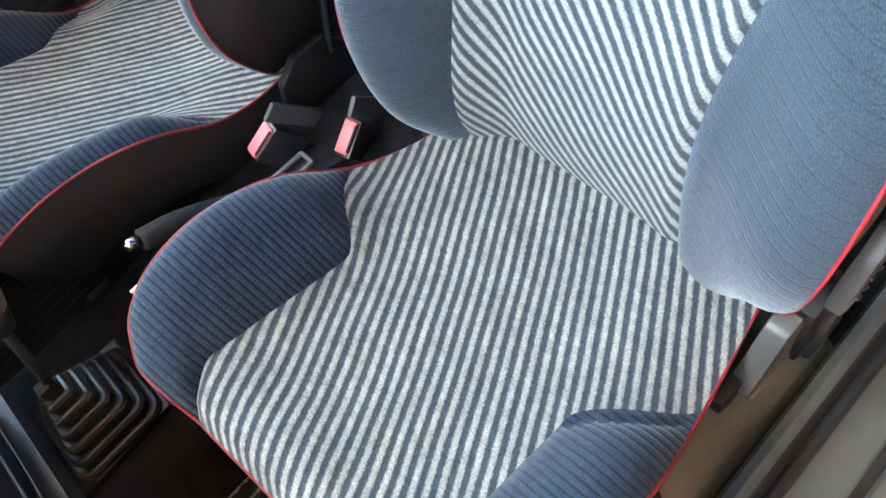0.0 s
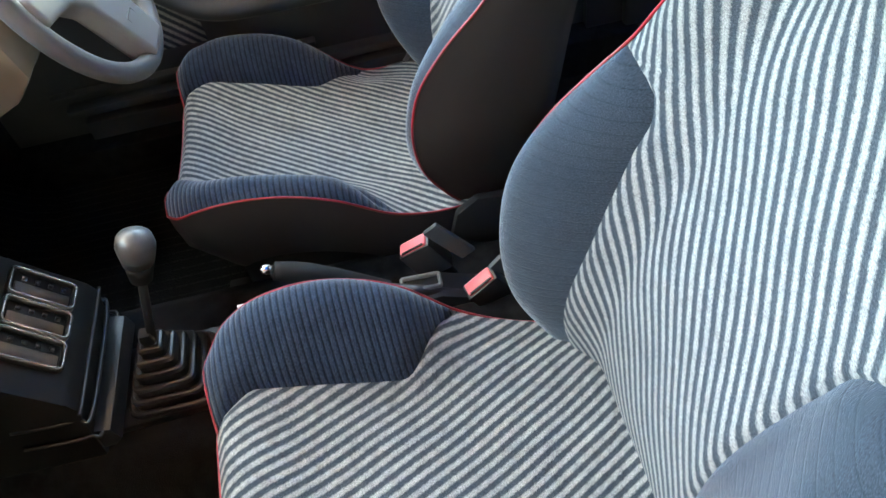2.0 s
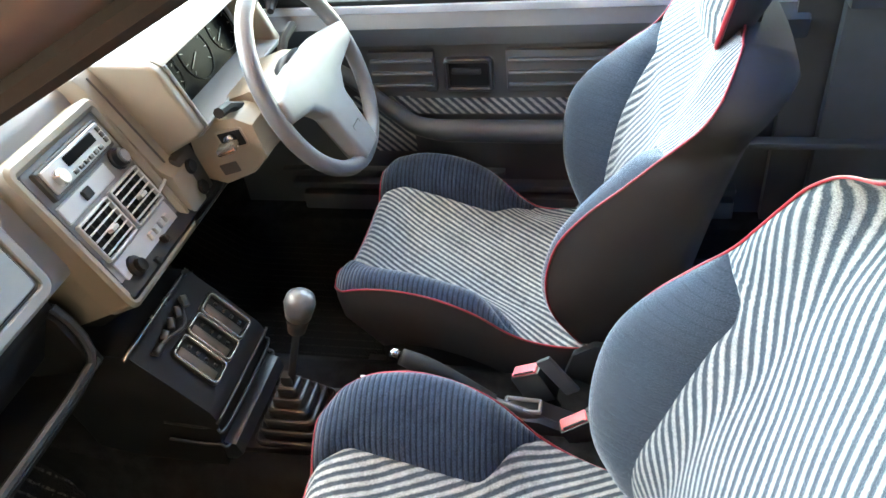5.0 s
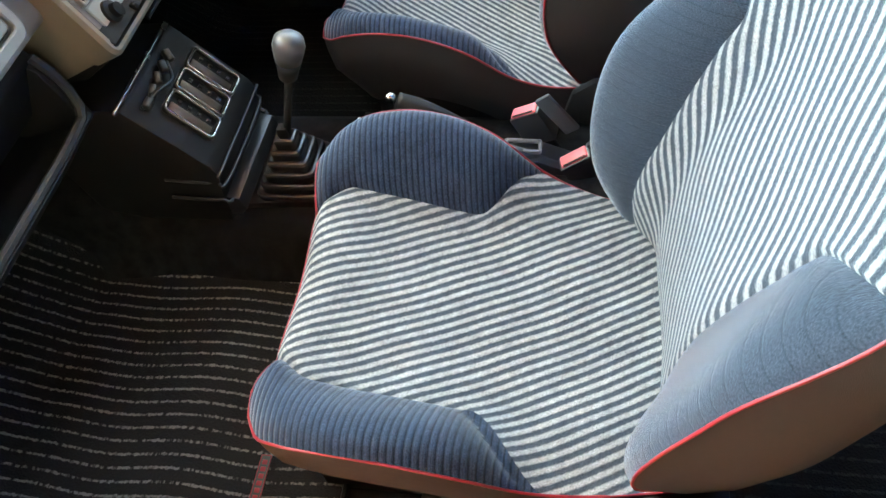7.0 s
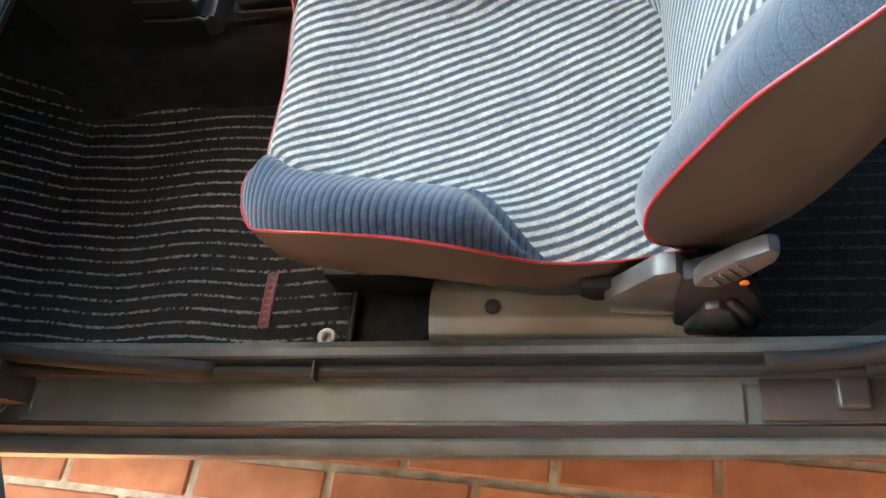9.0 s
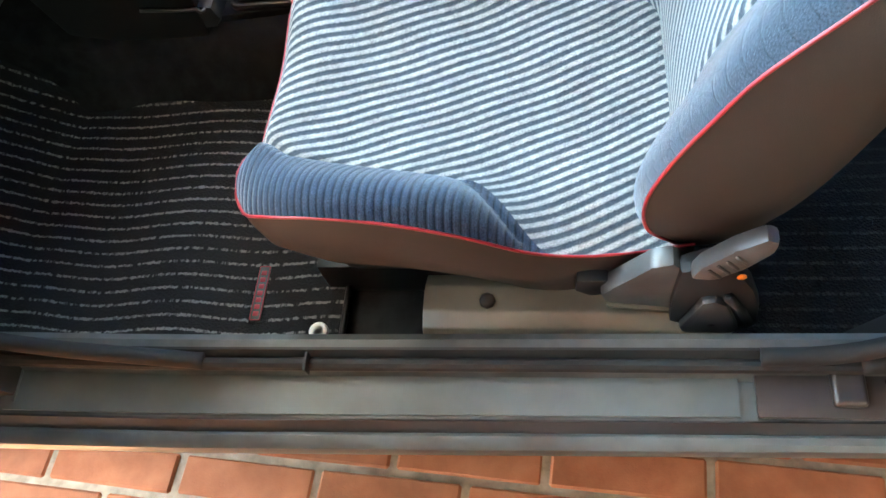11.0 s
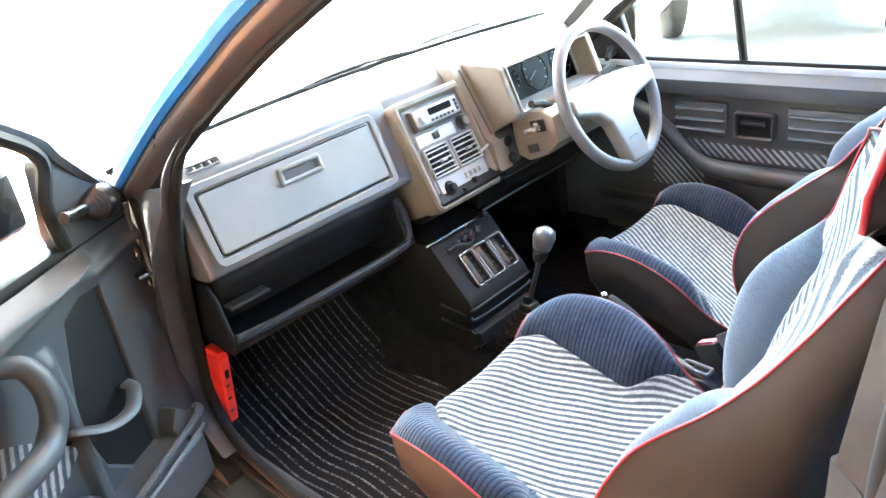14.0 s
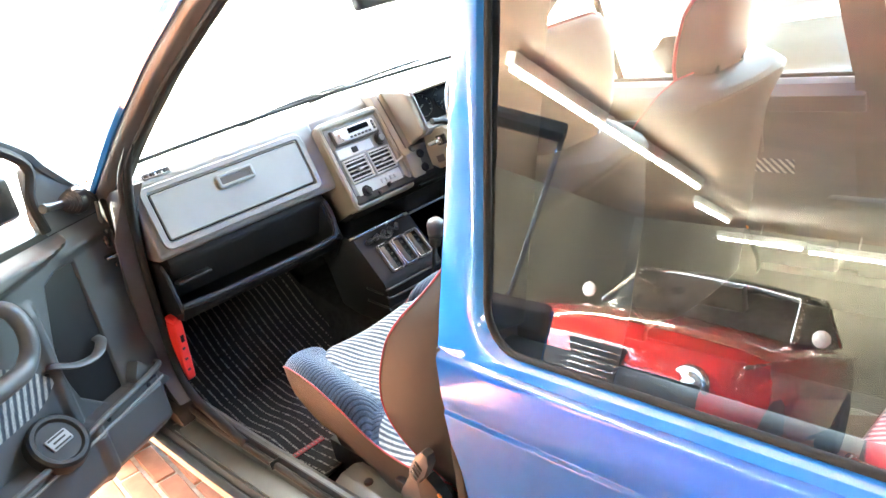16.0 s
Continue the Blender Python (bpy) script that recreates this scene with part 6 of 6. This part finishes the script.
# Unseen wall added to dim the car's near side.
left_light_block = box("left_light_block", (-8.3, -13.6, 0), (-8.0, -3.0, 4.0), HALLWALL, None, 0.0)
tagged(left_light_block, "unseen grey brown wall added to cut light from the left", "wall", kind="structure")
# Unseen wall added so that less sky reaches the rear of the cabin.
far_light_block = box("far_light_block", (1.6, 2.604, 0), (12, 2.8, 3.5), HALLWALL, None, 0.0)
tagged(far_light_block, "unseen grey brown wall added to keep sky off the car's rear", "wall", kind="structure")
wall_rear = box("wall_rear", (12, -13.6, 0), (12.3, 2.6, 4.0), HALLWALL, None, 0.0)
tagged(wall_rear, "grey brown painted hall wall at the rear", "wall", kind="structure")
for x, y, z, turn in ((-2.99, -4.35, 2.62, 79.3), (-3.29, -5.95, 2.62, 79.3), (-3.59, -7.55, 2.62, 79.3), (-4.68, -10.5, 2.62, 81), (-4.75, -12.4, 2.46, 0), (-3.1, -12.4, 2.42, 0), (2.2, -5.5, 2.65, 79), (5.5, -5.5, 2.65, 79)):
    lamp = thing("tube_light", "white fluorescent tube light under the hall ceiling", "ceiling light", (x, y, z), "hall tube lights")
    lamp.matrix_world = pose(x, y, z, 0, 0, turn)
    part("tube", tube_bm([(-0.75, 0, -0.04), (0.75, 0, -0.04)], 0.02, 8), TUBE_LIGHT, lamp, "lit tube")
    part("hanger", tube_bm([(0, 0, 0.05), (0, 0, 2.76 - z)], 0.012, 6), WHITE, lamp)
    part("housing", box_bm((-0.8, -0.05, -0.01), (0.8, 0.05, 0.1), 0.01), WHITE, lamp)


CARGLASS = mottled("dim car glass over a tan interior", (0.055, 0.047, 0.040), 0.12, scale=6, spread=0.5, grain=60, relief=0.02)
GLASS_LAMP = mottled("lamp glass", (0.7, 0.7, 0.7), 0.1, 0.6, grain=100, relief=0.3)


def parked_car(at, yaw, paint, label, low=1.0):
    c = thing("parked_car", label, "car")
    c.matrix_world = pose(*at, 0, 0, yaw)
    # body by sections along x: (x, half width, sill, waist)
    rows = []
    for x, w, lo, hi in ((-2.12, 0.60, 0.38, 0.62), (-2.0, 0.74, 0.28, 0.76), (-1.7, 0.80, 0.24, 0.83), (-1.4, 0.82, 0.22, 0.86), (-0.6, 0.84, 0.2, 0.90), (0.6, 0.84, 0.2, 0.92), (1.5, 0.82, 0.24, 0.92), (2.0, 0.74, 0.32, 0.84), (2.1, 0.62, 0.42, 0.72)):
        hi *= low
        m = (lo + hi) / 2
        rows.append([(x, -w * 0.9, lo), (x, -w, lo + 0.1), (x, -w * 1.02, m + 0.05), (x, -w * 0.97, hi - 0.05), (x, -w * 0.85, hi), (x, -w * 0.4, hi + 0.025), (x, 0, hi + 0.03), (x, w * 0.4, hi + 0.025), (x, w * 0.85, hi), (x, w * 0.97, hi - 0.05), (x, w * 1.02, m + 0.05), (x, w, lo + 0.1), (x, w * 0.9, lo)])
    sharp(part("body", grid_bm(rows, caps=True), paint, c), 45)
    if low == 1.0:
        rows = [[(x, s * w, z - 0.03 * abs(s) ** 3) for s in np.linspace(-1, 1, 9)] for x, w, z in ((-0.65, 0.70, 0.93), (-0.18, 0.62, 1.25), (0.1, 0.6, 1.31), (0.8, 0.6, 1.29), (1.45, 0.66, 0.95))]
        part("windscreen", grid_bm(rows[:2]), CARGLASS, c, "dark windscreen glass")
        part("soft_top", grid_bm(rows[1:]), RUBBER, c, "black soft top")
        part("screen_frame", tube_bm([(-0.65, -0.70, 0.92), (-0.18, -0.62, 1.23), (-0.18, -0.3, 1.26), (-0.18, 0.3, 1.26), (-0.18, 0.62, 1.23), (-0.65, 0.70, 0.92)], 0.018, 6), CHROME, c, "bright windscreen frame")
        part("front_panel", box_bm((-2.135, -0.60, 0.40), (-2.06, 0.60, 0.60), 0.02), BLACK, c, "black front panel")
        for s in (-1, 1):
            side_w = bmesh.new()
            side_w.faces.new([side_w.verts.new(p) for p in ((-0.62, s * 0.73, 0.92), (-0.16, s * 0.63, 1.22), (0.8, s * 0.61, 1.26), (1.42, s * 0.69, 0.93))])
            part("side_glass", side_w, CARGLASS, c, "dark side glass", False)
            part("window_frame", tube_bm([(-0.62, s * 0.72, 0.92), (-0.15, s * 0.63, 1.26), (0.8, s * 0.61, 1.30), (1.42, s * 0.69, 0.95)], 0.014, 6), CHROME, c, "bright window frame")
            part("waist_strip", tube_bm([(-1.95, s * 0.76, 0.74), (-0.6, s * 0.83, 0.86), (1.5, s * 0.81, 0.88)], 0.012, 6), CHROME, c, "bright waist strip")
            part("side_mirror", lathe_bm([(0.0, 0.0), (0.05, 0.005), (0.06, 0.03), (0.04, 0.06), (0, 0.07)], 14, pose(-0.62, s * 0.86, 0.98, 0, 90, 0)), WHITE, c, "bright round side mirror")
    grille = part("grille", prism_bm([(-0.17, 0.50 + 0.19 * low), (0.17, 0.50 + 0.19 * low), (0.13, 0.50), (0.0, 0.40), (-0.13, 0.50)], -2.18, -2.10, 0, 0.01), BLACK, c, "black shield grille")
    for k in range(5):
        part("slat", box_bm((-2.20, -0.14 - 0.006 * k, 0.507 + 0.036 * low * k), (-2.175, 0.14 + 0.006 * k, 0.513 + 0.036 * low * k), 0.002, 1), CHROME, grille)
    for s in (-1, 1):
        lampm = pose(-2.05, s * 0.53, 0.59, 0, -90, 0)
        hl = part("headlamp", lathe_bm([(0.0, 0.075), (0.05, 0.068), (0.085, 0.05), (0.095, 0.04)], 20, lampm), GLASS_LAMP, c, "clear round headlamp lens")
        part("headlamp_rim", lathe_bm([(0.09, 0.055), (0.105, 0.05), (0.11, 0.03), (0.11, -0.06)], 20, lampm), CHROME, hl, "chrome headlamp rim")
        part("bumper", tube_bm([(-2.2, s * 0.2, 0.42), (-2.18, s * 0.5, 0.42), (-2.08, s * 0.74, 0.42), (-1.9, s * 0.84, 0.42)], 0.017, 10), CHROME, c, "chrome bumper")
        for x in (-1.35, 1.3):
            t = part("wheel", lathe_bm([(0.16, -0.08), (0.28, -0.08), (0.30, -0.05), (0.30, 0.05), (0.28, 0.08), (0.16, 0.08)], 24, pose(x, s * 0.76, 0.30, 90)), RUBBER, c)
            part("rim", lathe_bm([(0.03, -0.05), (0.17, -0.06), (0.17, 0.06), (0.03, 0.05)], 18, pose(x, s * 0.76, 0.30, 90)), CHROME, t)
    return c


parked_car((-1.41, -5.04, 0), 259, REDPAINT, "glossy red classic car with a black soft top, in the hall")
parked_car((0.75, -5.6, 0), 262, REDPAINT, "low red open sports car parked beside the other", 0.85)
parked_car((-1.6, 6.6, 0), 285, GREYPAINT, "dark grey car parked beyond the far window")

yard = box("yard", (-60, -40, -0.03), (-2.5, 60, -0.004), CONCRETE, None, 0.0)
tagged(yard, "pale sunlit concrete yard outside the hall", "yard", kind="structure")
yard2 = box("side_yard", (-2.496, 2.3, -0.03), (60, 60, -0.004), CONCRETE, None, 0.0)
tagged(yard2, "pale sunlit concrete beside the hall", "yard", kind="structure")

# ---- paving bricks ----
BRICK, bnt, bb = principled("orange paving brick", (0.3, 0.1, 0.045), 0.8, 0, 0.2)
info = bnt.nodes.new("ShaderNodeObjectInfo")
bn = noise_node(bnt, 18, 5)
big = ramp(bnt, bn.outputs["Fac"], (0.25, 0.082, 0.036), (0.36, 0.132, 0.064), 0.3, 0.7)
hsv = bnt.nodes.new("ShaderNodeHueSaturation")
vr = bnt.nodes.new("ShaderNodeMapRange")
vr.inputs["To Min"].default_value, vr.inputs["To Max"].default_value = 0.78, 1.15
bnt.links.new(info.outputs["Random"], vr.inputs[0])
bnt.links.new(vr.outputs[0], hsv.inputs["Value"])
bnt.links.new(big.outputs[0], hsv.inputs["Color"])
bnt.links.new(hsv.outputs[0], bb.inputs["Base Color"])
bump(bnt, bb, noise_node(bnt, 300, 4).outputs["Fac"], 0.4, 0.001)
paving = thing("pavement", "orange brick paving laid in running bond with sandy joints", "paving", kind="structure")
L, H, J = 0.228, 0.065, 0.012
def brick_mesh():
    bm = box_bm((-L / 2, -H / 2, -0.05), (L / 2, H / 2, 0.0), 0.004, 1)
    me = bpy.data.meshes.new("brick")
    bm.to_mesh(me)
    bm.free()
    me.materials.append(BRICK)
    return me
bmesh_data = brick_mesh()
rest = []
rng = random.Random(4)
turn_c, turn_s = math.cos(-0.056), math.sin(-0.056)
for r in range(-95, 9):
    for c in range(-12, 30):
        u = c * (L + J) + (0.5 * (L + J) if r % 2 == 0 else 0)
        v = r * (H + J)
        x, y = 0.33 + u * turn_c - v * turn_s, 0.045 + u * turn_s + v * turn_c
        z = rng.uniform(-0.002, 0.002)
        near = -0.95 < x < 1.4 and -0.9 < y < 0.2
        if near:
            ob = new("brick", bmesh_data)
            ob.parent = paving
            ob.matrix_local = pose(x, y, z, rng.uniform(-0.4, 0.4), rng.uniform(-0.4, 0.4), rng.uniform(-0.5, 0.5) - 3.2)
        else:
            rest.append((x, y, z))
verts, faces = [], []
for x, y, z in rest:
    n = len(verts)
    for dz, k in ((-0.05, 1.0), (-0.004, 1.0), (0.0, 0.965)):
        verts += [(x + sx * L / 2 * k * turn_c - sy * H / 2 * k * turn_s, y + sx * L / 2 * k * turn_s + sy * H / 2 * k * turn_c, z + dz) for sx, sy in ((-1, -1), (1, -1), (1, 1), (-1, 1))]
    for a in (0, 4):
        faces += [(n + a + i, n + a + (i + 1) % 4, n + a + 4 + (i + 1) % 4, n + a + 4 + i) for i in range(4)]
    faces.append((n + 8, n + 9, n + 10, n + 11))
me = bpy.data.meshes.new("brick_field")
me.from_pydata(verts, [], faces)
me.materials.append(BRICK)
bf = new("brick_field", me)
bf.parent = paving
tagged(bf, "", "", kind="stuff")
